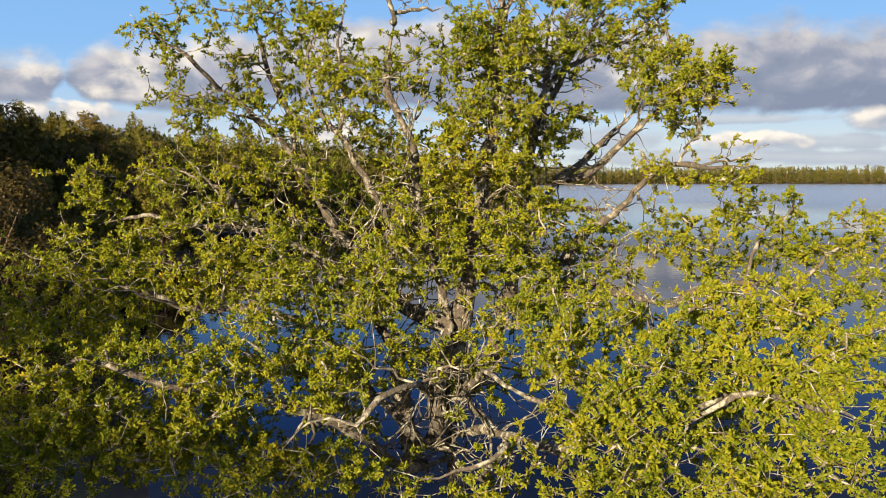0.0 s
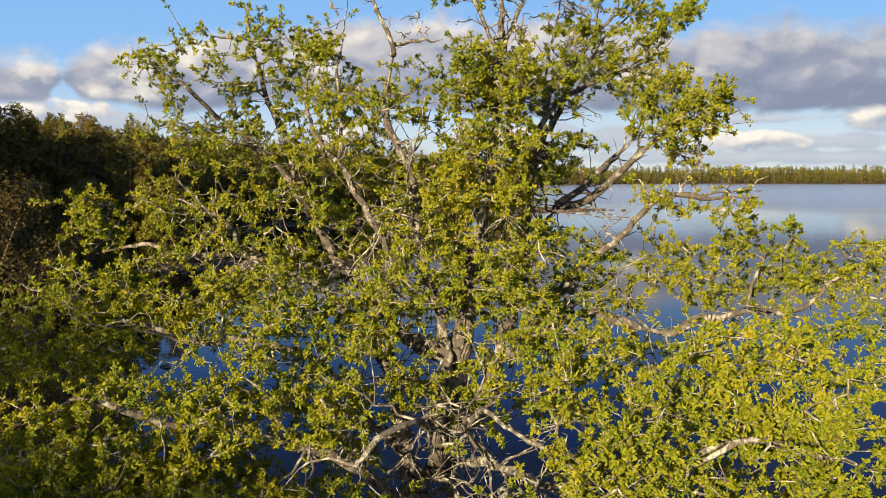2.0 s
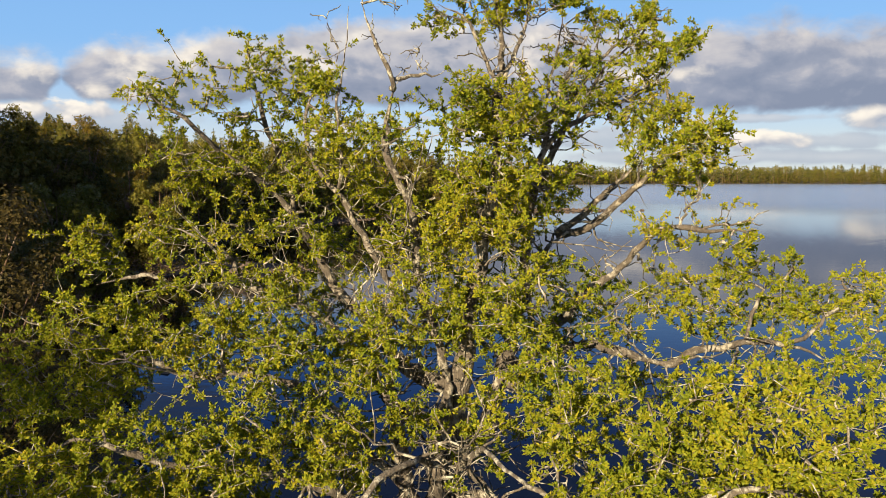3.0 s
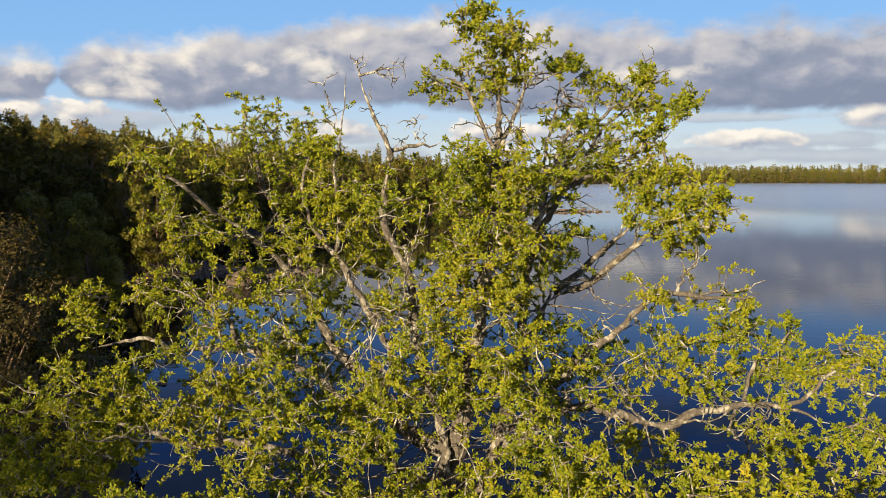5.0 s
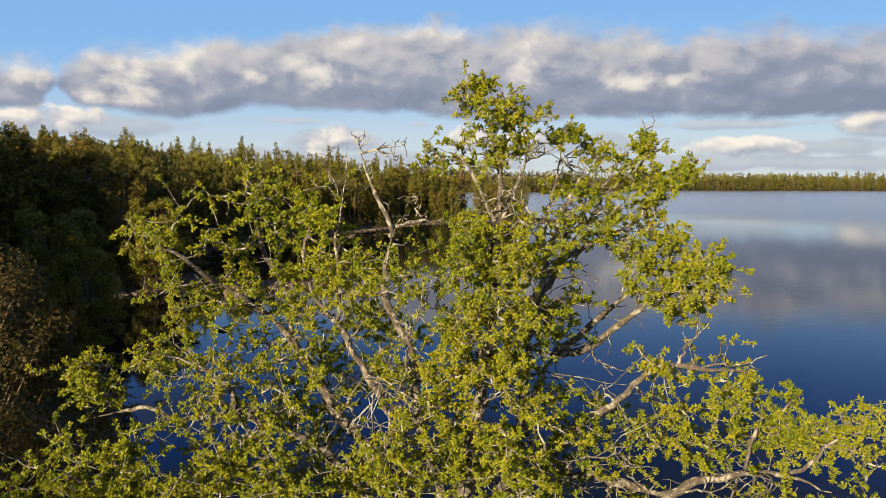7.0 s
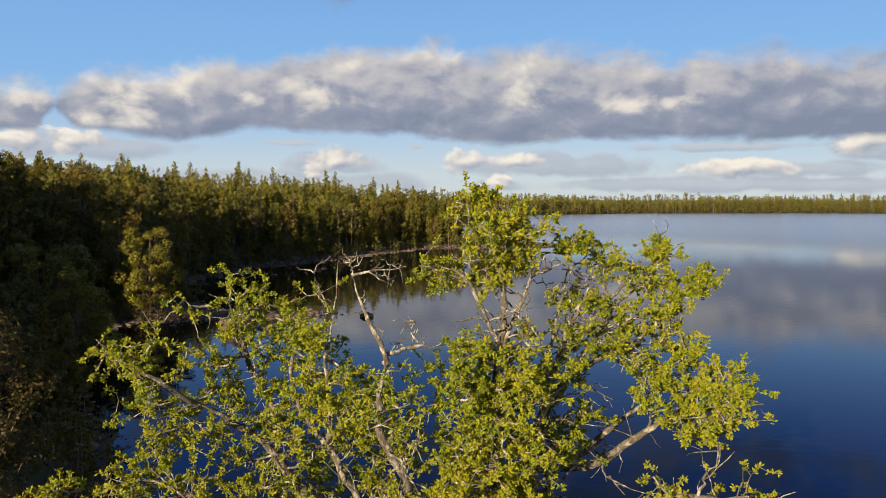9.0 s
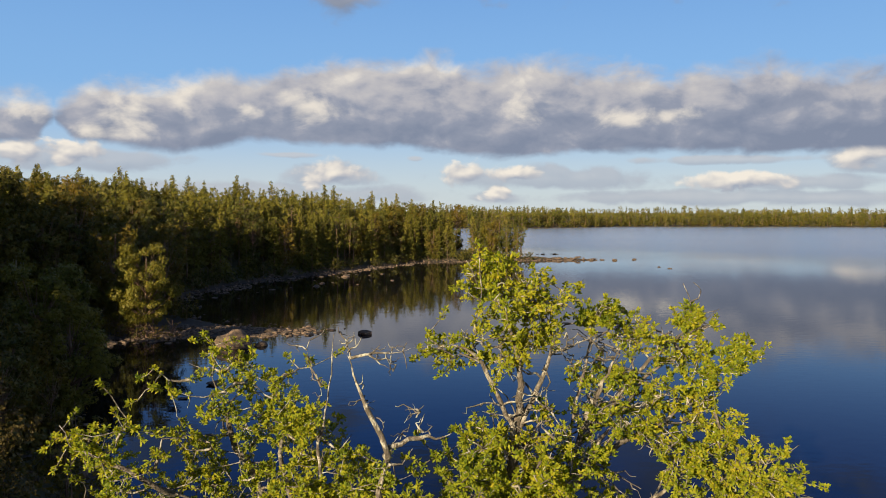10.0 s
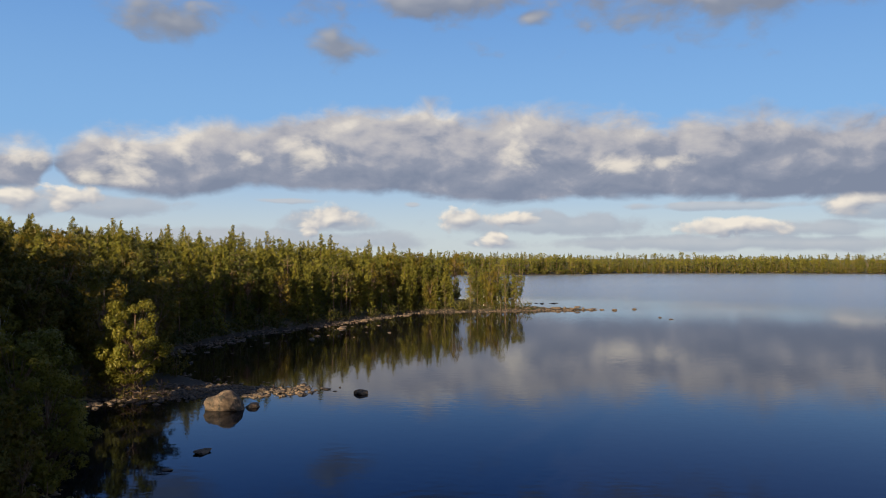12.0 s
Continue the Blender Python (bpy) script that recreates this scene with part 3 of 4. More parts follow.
def forest():
    rng = np.random.default_rng(5)
    xs, ys = np.meshgrid(np.arange(-190, 60, 4.2), np.arange(-70, 420, 4.2))
    x = (xs + rng.uniform(-1.8, 1.8, xs.shape)).ravel()
    y = (ys + rng.uniform(-1.8, 1.8, ys.shape)).ravel()
    d = shore_distance(x, y)
    keep = (d > np.where(y > 232, 1.0, 2.2)) & (d < 125) & ~((np.hypot(x + 2, y - 6) < 16) | ((x > -14) & (y < 30)) | ((x > -27) & (y < 44) & (y > -30)))
    keep &= ~((y > 88) & (y < 112) & (x > -42))
    # the forest runs on out of view on the left, added for shade
    keep &= (x > -0.62 * y - np.where(y < 100, 115, 45)) & (x > -150) & ((d < 45) | (rng.uniform(size=d.shape) < 0.45)) & ~((y > 290) & (d > 30)) & ~((y < -15) & (x > 0.5 * (y + 45) - 30)) & (x < 26) & ~((x > 4.3) & (x < 7.8) & (y > 240))
    # unseen trees behind the oak left out, so that the evening sun reaches it
    keep &= ~((y < 25) & (x * SUN_WAY.y - (y - 9.5) * SUN_WAY.x > -18.5))
    x, y, d = x[keep], y[keep], d[keep]
    order = np.argsort(d + 0.06 * y)
    buckets = {}
    for count, i in enumerate(order):
        leafy = y[i] < 150 or (x[i] < -75 and y[i] < 200)
        u = rng.uniform()
        if leafy:
            kind = (6 + rng.integers(0, 3)) if u < 0.62 else (rng.integers(0, 3) if u < 0.85 else 9 + rng.integers(0, 2))
        else:
            kind = rng.integers(0, 3) if u < 0.40 else (3 + rng.integers(0, 3) if u < 0.86 else 6 + rng.integers(0, 3))
        # heights set for shade: trees out of view stand taller to darken the cove
        tall = 1.41 if y[i] < -15 else 1.3 if y[i] <= 28 else 0.75 if y[i] < 64 and x[i] > -50 else 1.4 if y[i] < 95 else 1.0
        if x[i] < -0.62 * y[i] - 45:
            tall = 1.12
        for sx, sy in ((-37.0, 97.0), (-24.6, 91.5)):
            along, off = (sx - x[i]) * SUN_WAY.x + (sy - y[i]) * SUN_WAY.y, (sx - x[i]) * SUN_WAY.y - (sy - y[i]) * SUN_WAY.x
            if along > 0 and abs(off) < 4.5:
                tall = 0.42 if along < 70 else 0.6  # trees cut low so that the sun reaches birch and boulder
        s = tall * rng.uniform(0.78, 1.12) * (0.86 if d[i] < 7 else 1.0) * (0.92 if y[i] > 225 else 1.0)
        turn = rng.uniform(0, 360)
        if count < 300:
            plant(int(kind), float(x[i]), float(y[i]), s, turn)
        else:
            buckets.setdefault((int(kind), bool(y[i] < 125), bool(d[i] > 24) + bool(x[i] < -0.62 * y[i] - 45)), []).append((x[i], y[i], s, radians(turn)))
    for _ in range(9000):
        bx, by = rng.uniform(-75, 28), rng.uniform(20, 262)
        bd = float(shore_distance(np.array([bx]), np.array([by]))[0])
        if 0.7 < bd < (4.5 if by < 225 else 3.6) and sum(len(r) for k, r in buckets.items() if 10 < k[0] < 13) < 520 and not (86 < by < 112 and bx > -40) and not (bx > -16 and by < 40):
            buckets.setdefault((11 + int(rng.integers(0, 2)), by < 125, 0), []).append((bx, by, rng.uniform(0.6, 1.25), rng.uniform(0, 6.28)))
    woods = tagged(new("woods"), "mixed spruce, pine and birch forest on the bank behind the shore", "forest", kind="stuff")
    for (kind, close, deep), rows in buckets.items():
        rows = np.array(rows)
        z = ground_height(rows[:, 0], rows[:, 1])
        c, s = np.cos(rows[:, 3]), np.sin(rows[:, 3])
        zero, one = np.zeros_like(c), np.ones_like(c)
        basis = np.stack((np.stack((c, -s, zero), 1), np.stack((s, c, zero), 1), np.stack((zero, zero, one), 1)), 1)
        pos = np.stack((rows[:, 0], rows[:, 1], z), 1)
        h = KINDS[kind][1]
        stem = tube(((0, 0, -0.4), (0.05, 0.02, h * 0.4), (0, 0.05, h * 0.85)), (0.012 * h + 0.03, 0.01 * h, 0.02), 4)
        keep = (4 if close else 8) if 5 < kind < 11 else (3 if close else 5)
        keep *= 3 if deep > 1 else 1
        lean = thinned(KINDS[kind][2][0], keep, 1.0 + 0.19 * keep if deep < 2 else 1.0 + 0.12 * keep, h * 0.5 if deep else -1.0)
        for what, (v, f), mat in (("foliage", lean, KINDS[kind][3]), ("trunks", stem, KINDS[kind][4])):
            vv, ff = scatter(v, f, pos, basis, rows[:, 2])
            part_of(what, mesh_from(what, vv, ff, mat, what == "trunks"), woods, kind="stuff")
    return len(order)


forest()
rng_tip = random.Random(8)
for k in range(13):
    px = rng_tip.uniform(9.5, 25.5)
    plant(rng_tip.choice((3, 4, 5, 5, 1, 7, 10)), px, 251.5 + 0.24 * (px - 9.5) + rng_tip.uniform(1.0, 6.0), rng_tip.uniform(0.6, 1.0), rng_tip.uniform(0, 360),
          "pines on the point", "sunlit pine on the low stony point")
plant(13, -37.6, 97.5, 0.95, 40, "birches at the water's edge", "sunlit yellow-green birch on the stony spit")
plant(13, -39.8, 98.6, 0.72, 140, "birches at the water's edge", "sunlit yellow-green birch on the stony spit")
# bushes added where the foot of the birch is only dark
for bx, by, bs in ((-36.2, 96.4, 0.9), (-38.6, 96.8, 1.0), (-41.0, 97.6, 1.1), (-43.4, 97.0, 1.2), (-34.6, 98.2, 0.7)):
    plant(11, bx, by, bs, 60 * bx, "bushes on the spit", "low dark green bush added to darken the birch's foot on the spit")
plant(13, -31.3, 60.5, 0.98, 200, "birches at the water's edge", "dim olive tree leaning over the dark cove")
plant(13, -28.0, 58.5, 0.76, 300, "birches at the water's edge", "dim olive tree leaning over the dark cove")


for tx, ty, ts, tk in ((-33.5, 57.5, 0.8, 7), (-36.0, 60.0, 0.5, 6), (-40.0, 63.0, 0.45, 8), (-44.0, 66.8, 0.85, 6), (-30.0, 55.0, 0.7, 7), (-47.5, 70.5, 0.65, 8), (-25.5, 51.0, 0.5, 7)):
    plant(tk, tx, ty, ts, 37 * tx, "trees round the cove", "dark olive broadleaf tree on the bank of the cove")


def near_birch():
    (v, f), wood = broadleaf_arrays(12.0, 2.8, 63, 0.085, 850, 0.08, 0.6, 95)
    ob = new("birch_tree")
    ob.location = (-12.7, 19.6, float(ground_height(np.array([-12.7]), np.array([19.6]))[0]))
    tagged(ob, "brownish-green birch with fine leaves standing near the oak", "birch")
    part_of("trunk", mesh_from("trunk", *wood, PINE_BARK), ob)
    part_of("crown", mesh_from("crown", v, f, BROWN_LEAF, False), ob, kind="stuff")


near_birch()
# row of unseen trees added to shade the lower left of the oak
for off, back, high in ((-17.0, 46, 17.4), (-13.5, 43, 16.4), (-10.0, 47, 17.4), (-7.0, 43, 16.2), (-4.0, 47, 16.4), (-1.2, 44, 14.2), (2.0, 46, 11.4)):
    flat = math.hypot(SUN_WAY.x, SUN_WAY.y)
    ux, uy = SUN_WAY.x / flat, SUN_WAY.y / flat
    plant(6 + int(back) % 3, off * uy - back * ux, 9.5 - off * ux - back * uy, high / KINDS[6 + int(back) % 3][1], 50 * off, "trees behind the clearing", "olive green broadleaf tree out of view, added to shade the lower oak")


def far_woods():
    """The forest across the lake, many small trees as one mass of foliage."""
    rng = np.random.default_rng(9)
    woods = tagged(new("far_woods"), "long band of sunlit pine forest across the lake", "forest", kind="stuff")
    rows = [(x, float(far_shore(x)) + 3 + k * 6 + rng.uniform(-3, 3)) for k in range(7) for x in np.arange(-200, 720, 4.0 + 0.4 * k) + rng.uniform(-2, 2)]
    rows += [(x, float(far_shore(x)) + e + rng.uniform(-20, 20)) for e in (130, 270, 420) for x in np.arange(-300, 900, 5.0)]
    rows = np.array(rows)
    rows[:, 0] += rng.uniform(-2.5, 2.5, len(rows))
    z = ground_height(rows[:, 0], rows[:, 1])
    kinds = rng.choice((0, 1, 3, 4, 0, 4, 7), len(rows))
    size = rng.uniform(0.82, 1.08, len(rows)) * (1 + 0.10 * np.sin(rows[:, 0] * 0.021) + 0.08 * np.sin(rows[:, 0] * 0.067))
    front = rng.uniform(size=len(rows)) < np.where(rows[:, 1] - far_shore(rows[:, 0]) < 12, 0.5, 0.0)
    kinds[front], size[front] = 11, rng.uniform(1.2, 2.4, front.sum())
    for kind in np.unique(kinds):
        i = kinds == kind
        turn = rng.uniform(0, 6.28, i.sum())
        c, s = np.cos(turn), np.sin(turn)
        zero, one = np.zeros_like(c), np.ones_like(c)
        basis = np.stack((np.stack((c, -s, zero), 1), np.stack((s, c, zero), 1), np.stack((zero, zero, one), 1)), 1)
        pos = np.stack((rows[i, 0], rows[i, 1], z[i]), 1)
        h = KINDS[kind][1]
        stem = tube(((0, 0, -0.4), (0, 0, h * 0.5), (0, 0, h * 0.9)), (0.24, 0.18, 0.06), 3)
        count = len(KINDS[kind][2][0][0]) // len(TUFT)
        crown = thinned(KINDS[kind][2][0], max(1, count // 58), 3.6)
        for what, (v, f), mat in (("foliage", crown, KINDS[kind][3]), ("trunks", stem, PINE_BARK)):
            vv, ff = scatter(v, f, pos, basis, size[i])
            part_of(what, mesh_from(what, vv, ff, mat, what == "trunks"), woods, kind="stuff")


far_woods()


# ---- stones ----
def rock_mesh(seed, flat=0.7, detail=2, facets=10, rough=0.16):
    bm = bmesh.new()
    bmesh.ops.create_icosphere(bm, subdivisions=detail, radius=1.0)
    rng = random.Random(seed)
    off = Vector((rng.uniform(0, 50), rng.uniform(0, 50), rng.uniform(0, 50)))
    cuts = [(Vector((rng.gauss(0, 1), rng.gauss(0, 1), rng.gauss(0, 0.7))).normalized(), rng.uniform(0.42, 0.75)) for _ in range(facets)]
    for v in bm.verts:
        for nrm, lim in cuts:
            over = v.co.dot(nrm) - lim
            if over > 0:
                v.co -= nrm * over * 0.9
        v.co *= 1 + rough * noise.noise(v.co * 1.3 + off) + 0.06 * noise.noise(v.co * 4 + off)
        v.co.z *= flat
    me = bpy.data.meshes.new("stone")
    bm.to_mesh(me)
    bm.free()
    me.materials.append(ROCK)
    return me


ROCKS = [rock_mesh(s, f, 3, 4, 0.36) for s, f in ((1, 0.55), (2, 0.65), (3, 0.45), (4, 0.75), (5, 0.5), (6, 0.35))]


def stone(x, y, size, kind, turn, z=None, label="rounded brown granite stone in the shallows", group="shore stones", flat=0.62, name="stone"):
    ob = new(name, ROCKS[kind])
    bed = float(ground_height(np.array([x]), np.array([y]))[0]) if z is None else z
    ob.matrix_world = pose(x, y, max(bed, -0.12 * size) + 0.12 * size, 0, 0, turn) @ Matrix.Diagonal((size, size * 0.8, size * flat, 1))
    return tagged(ob, label, "rock", group)


def stones():
    rng = random.Random(3)
    big = rock_mesh(44, 0.95, 4, 4, 0.36)
    ob = new("boulder", big)
    ob.matrix_world = pose(-24.6, 91.5, 0.3, 6, 12, 25) @ Matrix.Diagonal((2.25, 1.9, 1.55, 1))
    tagged(ob, "large sunlit granite boulder standing in shallow water", "boulder")
    stone(-22.0, 92.6, 0.9, 3, 70, 0.0, "dark granite rock beside the large boulder", "")
    stone(-10.6, 101.3, 1.0, 1, 10, 0.0, "single pale rock out in the water", "")
    stone(-21.3, 72.2, 0.95, 5, 100, 0.0, "flat dark rock just above the water", "")
    stone(-22.4, 66.5, 0.45, 5, 30, 0.0, "flat dark rock just above the water", "")
    stone(55.6, 255, 0.9, 1, 0, 0.0, "pale skerry off the point", "skerries")
    stone(63.3, 260, 1.0, 4, 50, 0.0, "dark skerry off the point", "skerries")
    stone(63.3, 219, 0.7, 5, 20, 0.0, "dark skerry off the point", "skerries")
    stone(61.8, 225, 0.6, 4, 80, 0.0, "dark skerry off the point", "skerries")
    # the stony spit and the shore of the bay
    runs = (((-44, 94.5), (-17, 104), 95, 1.7, 0.2, 0.85), ((-30, 108), (-46, 125), 14, 3.0, 0.2, 0.6), ((-47, 135), (-44, 172), 26, 3.5, 0.3, 0.9),
            ((-40, 160), (-16, 196), 24, 7.0, 0.3, 0.9), ((-40, 180), (-8, 240), 36, 3.0, 0.35, 1.1), ((-8, 241), (52, 257), 34, 2.0, 0.3, 1.1),
            ((-22, 46), (-30, 60), 10, 2.0, 0.2, 0.7), ((12, 264), (34, 264), 6, 2.5, 0.4, 1.0), ((27, 254), (50, 258.5), 26, 1.3, 0.4, 1.2), ((29, 290), (44, 291), 12, 0.8, 0.4, 1.0))
    for (ax, ay), (bx, by), n, wide, lo, hi in runs:
        for _ in range(n):
            t = rng.uniform(0, 1)
            stone(ax + (bx - ax) * t + rng.gauss(0, wide), ay + (by - ay) * t + rng.gauss(0, wide), lo + (hi - lo) * rng.random() ** 2.2, rng.randrange(6), rng.uniform(0, 360))
    # gravel between the stones
    bm = bmesh.new()
    bmesh.ops.create_icosphere(bm, subdivisions=1, radius=1.0)
    pv = np.array([tuple(v.co) for v in bm.verts]) * (1, 0.8, 0.5)
    pf = np.array([[v.index for v in f.verts] for f in bm.faces])
    bm.free()
    gen = np.random.default_rng(14)
    pos = []
    for (ax, ay), (bx, by), n, wide in (((-48, 94), (-17, 104), 700, 1.9), ((-50, 135), (-44, 172), 260, 2.2), ((-44, 175), (-8, 242), 420, 2.0), ((-8, 244), (50, 258), 420, 1.4), ((-22, 46), (-30, 60), 250, 1.6), ((-44, 128), (-40, 172), 420, 4.5), ((-38, 172), (-20, 215), 300, 4.0), ((-46, 101), (-24, 105), 420, 2.2)):
        s = gen.uniform(0, 1, n)
        x, y = ax + (bx - ax) * s + gen.normal(0, wide, n), ay + (by - ay) * s + gen.normal(0, wide, n)
        z = ground_height(x, y)
        pos.append(np.stack((x, y, np.maximum(z, -0.05)), 1)[z > -0.75])
    pos = np.concatenate(pos)
    v, f = scatter(pv, pf, pos, frames_for(np.array((0, 1.0, 0)) + gen.normal(0, 0.3, pos.shape), gen, (0, 0, 1), 0.15), 0.12 + 0.42 * gen.uniform(0, 1, len(pos)) ** 2)
    v = v + gen.normal(0, 0.05, v.shape)
    tagged(new("shore_gravel", mesh_from("shore_gravel", v, f, ROCK)), "small brown stones scattered along the lake shore", "gravel", kind="stuff")


stones()


# ---- the oak: limbs (radius at root and tip, line) and leafy masses (place, half width, half height) ----
OAK_WOOD, OAK_CROWN = {}, []
OAK_WOOD["dead_stem"] = (.075, .034, ((-0.09, 9.3, 10.48), (-0.29, 9.2, 11.31), (-0.45, 9.1, 12.3), (-0.59, 9.0, 12.69), (-0.72, 8.95, 13.09), (-0.78, 8.9, 13.49), (-0.72, 8.85, 13.85)))
OAK_WOOD["left_rise"] = (.09, .03, ((-0.82, 9.9, 10.66), (-1.22, 10.2, 11.1), (-1.65, 10.4, 11.53), (-1.91, 10.4, 11.94), (-2.09, 10.2, 12.42), (-2.55, 9.9, 12.94), (-2.84, 9.6, 13.19)))
OAK_WOOD["left_top"] = (.03, .01, ((-2.84, 9.6, 13.19), (-3.07, 9.2, 13.57), (-3.32, 9.1, 13.74), (-3.54, 9.0, 13.88)))
OAK_WOOD["left_up"] = (.05, .015, ((-2.09, 10.2, 12.42), (-2.21, 10.3, 13.05), (-2.43, 10.2, 13.61), (-2.61, 10.1, 14.23)))
OAK_WOOD["left_mid"] = (.045, .015, ((-0.74, 9.8, 11.39), (-1.29, 9.8, 12.45), (-1.62, 9.9, 12.94), (-1.83, 9.9, 13.43), (-1.71, 9.9, 14.05)))
OAK_WOOD["dead_top"] = (.03, .01, ((-0.65, 8.75, 13.93), (-0.76, 8.72, 14.2), (-0.85, 8.7, 14.4), (-0.94, 8.7, 14.6), (-0.98, 8.7, 14.72)))
OAK_WOOD["dead_fork"] = (.014, .005, ((-0.98, 8.7, 14.72), (-0.81, 8.65, 14.76), (-0.61, 8.6, 14.81), (-0.46, 8.6, 14.83)))
OAK_WOOD["dead_tine"] = (.012, .005, ((-0.81, 8.65, 14.76), (-0.69, 8.6, 14.69), (-0.6, 8.6, 14.63)))
OAK_WOOD["dead_spike"] = (.012, .004, ((-0.98, 8.7, 14.72), (-1.02, 8.75, 14.81), (-1.01, 8.75, 14.86)))
OAK_WOOD["dead_side"] = (.022, .007, ((-0.65, 8.75, 13.93), (-0.5, 8.8, 14.01), (-0.35, 8.8, 14.05), (-0.22, 8.8, 14.0), (-0.09, 8.8, 14.04)))
OAK_WOOD["dead_side_up"] = (.014, .005, ((-0.35, 8.8, 14.05), (-0.41, 8.8, 14.18), (-0.37, 8.8, 14.23)))
OAK_WOOD["main_stem"] = (.14, .05, ((-0.02, 9.4, 9.48), (0.08, 9.4, 10.46), (0.15, 9.3, 11.17), (0.31, 9.3, 12.04), (0.44, 9.3, 12.77), (0.5, 9.3, 13.42), (0.49, 9.3, 14.0)))
OAK_WOOD["top_left"] = (.036, .01, ((0.52, 9.3, 13.78), (0.41, 9.2, 14.11), (0.28, 9.2, 14.4), (0.09, 9.2, 14.69), (-0.2, 9.1, 14.78)))
OAK_WOOD["top_mid"] = (.036, .01, ((0.52, 9.3, 13.78), (0.56, 9.25, 14.24), (0.5, 9.2, 14.62), (0.4, 9.2, 15.06), (0.32, 9.2, 15.44)))
OAK_WOOD["top_right"] = (.034, .01, ((0.52, 9.3, 13.78), (0.7, 9.3, 14.3), (0.8, 9.3, 14.75), (0.8, 9.35, 15.14)))
OAK_WOOD["right_stem"] = (.12, .05, ((0.47, 9.5, 9.88), (0.62, 9.8, 10.54), (0.9, 10.3, 11.28), (1.26, 10.7, 11.86), (1.39, 10.7, 12.1)))
OAK_WOOD["right_arm"] = (.048, .014, ((1.39, 10.7, 12.1), (1.69, 10.7, 12.32), (2.01, 10.6, 12.7), (2.28, 10.5, 12.95), (2.47, 10.4, 13.27)))
OAK_WOOD["right_long"] = (.05, .012, ((1.39, 10.7, 12.1), (1.81, 10.5, 12.29), (2.22, 10.2, 12.68), (2.57, 9.9, 13.01), (2.89, 9.6, 13.16), (3.31, 9.3, 13.29)))
OAK_WOOD["right_high"] = (.075, .02, ((0.9, 10.3, 11.28), (0.99, 10.2, 12.24), (1.12, 10.1, 12.96), (1.38, 10.0, 13.51), (1.69, 10.0, 13.93)))
OAK_WOOD["right_crown"] = (.036, .01, ((1.03, 10.1, 13.36), (1.4, 10.0, 13.73), (1.71, 10.0, 14.15), (2.02, 10.0, 14.5), (2.38, 10.1, 14.78), (2.63, 10.0, 14.85)))
OAK_WOOD["right_crown_two"] = (.026, .008, ((1.14, 10.1, 13.36), (1.14, 9.9, 13.95), (1.22, 9.8, 14.43), (1.27, 9.7, 14.9)))
OAK_WOOD["crown_fork"] = (.05, .012, ((0.92, 9.9, 12.83), (1.04, 9.8, 13.13), (1.52, 9.9, 13.58), (2.12, 10.0, 13.83), (2.54, 10.0, 14.06)))
OAK_WOOD["crown_fork_up"] = (.034, .01, ((1.1, 9.85, 13.23), (1.25, 9.9, 13.88), (1.42, 9.9, 14.27), (1.69, 10.0, 14.71)))
OAK_WOOD["crown_fork_side"] = (.022, .008, ((1.52, 9.9, 13.58), (1.83, 10.0, 14.12), (2.15, 10.0, 14.45), (2.4, 10.0, 14.78)))
OAK_WOOD["right_low"] = (.07, .02, ((1.07, 10.0, 10.65), (1.48, 9.9, 11.25), (1.89, 9.7, 11.65), (2.22, 9.5, 12.07), (2.5, 9.3, 12.28), (2.93, 9.2, 12.24), (3.37, 9.0, 12.28)))
OAK_WOOD["far_right"] = (.07, .02, ((0.97, 9.7, 10.41), (1.44, 9.6, 10.75), (2.07, 9.6, 10.75), (2.7, 9.6, 10.58), (3.0, 9.6, 10.78), (3.59, 9.6, 10.9), (4.14, 9.6, 10.87), (4.58, 9.5, 10.68)))
OAK_WOOD["far_right_up"] = (.03, .01, ((3.59, 9.6, 10.9), (3.79, 9.8, 11.27), (4.02, 9.9, 11.68), (4.04, 9.9, 11.93)))
OAK_WOOD["far_right_end"] = (.03, .01, ((4.14, 9.6, 10.87), (4.6, 9.6, 11.22), (5.07, 9.6, 11.43)))
OAK_WOOD["low_right"] = (.052, .018, ((0.37, 8.6, 9.32), (0.98, 7.4, 9.57), (1.5, 6.6, 10.02), (1.88, 6.2, 10.23), (2.06, 6.1, 10.41), (2.39, 6.1, 10.47), (2.83, 6.1, 10.41), (3.33, 6.1, 10.23)))
OAK_WOOD["low_right_up"] = (.03, .01, ((1.88, 6.2, 10.23), (2.24, 6.3, 10.46), (2.4, 6.5, 10.64), (2.33, 6.6, 10.91)))
OAK_WOOD["low_middle"] = (.040, .015, ((0.17, 8.4, 9.77), (0.34, 7.2, 10.35), (0.63, 6.6, 10.31), (0.92, 6.3, 10.24), (1.17, 6.1, 10.05)))
OAK_WOOD["low_left"] = (.038, .012, ((-0.25, 8.2, 9.89), (-0.36, 7.4, 10.18), (-0.68, 7.1, 10.09), (-0.87, 7.0, 9.92), (-1.24, 7.0, 9.94), (-1.54, 6.9, 9.68)))
OAK_WOOD["low_front"] = (.032, .012, ((0.28, 7.5, 9.19), (0.44, 6.2, 10.03), (0.27, 6.0, 9.97), (0.03, 6.0, 9.87), (-0.22, 6.0, 9.8), (-0.44, 6.0, 9.87)))
OAK_WOOD["left_reach"] = (.07, .015, ((-0.8, 9.6, 10.13), (-1.44, 9.7, 10.97), (-2.0, 9.7, 11.33), (-2.63, 9.7, 11.54), (-3.31, 9.6, 11.58), (-3.82, 9.5, 11.69), (-4.39, 9.5, 11.47)))
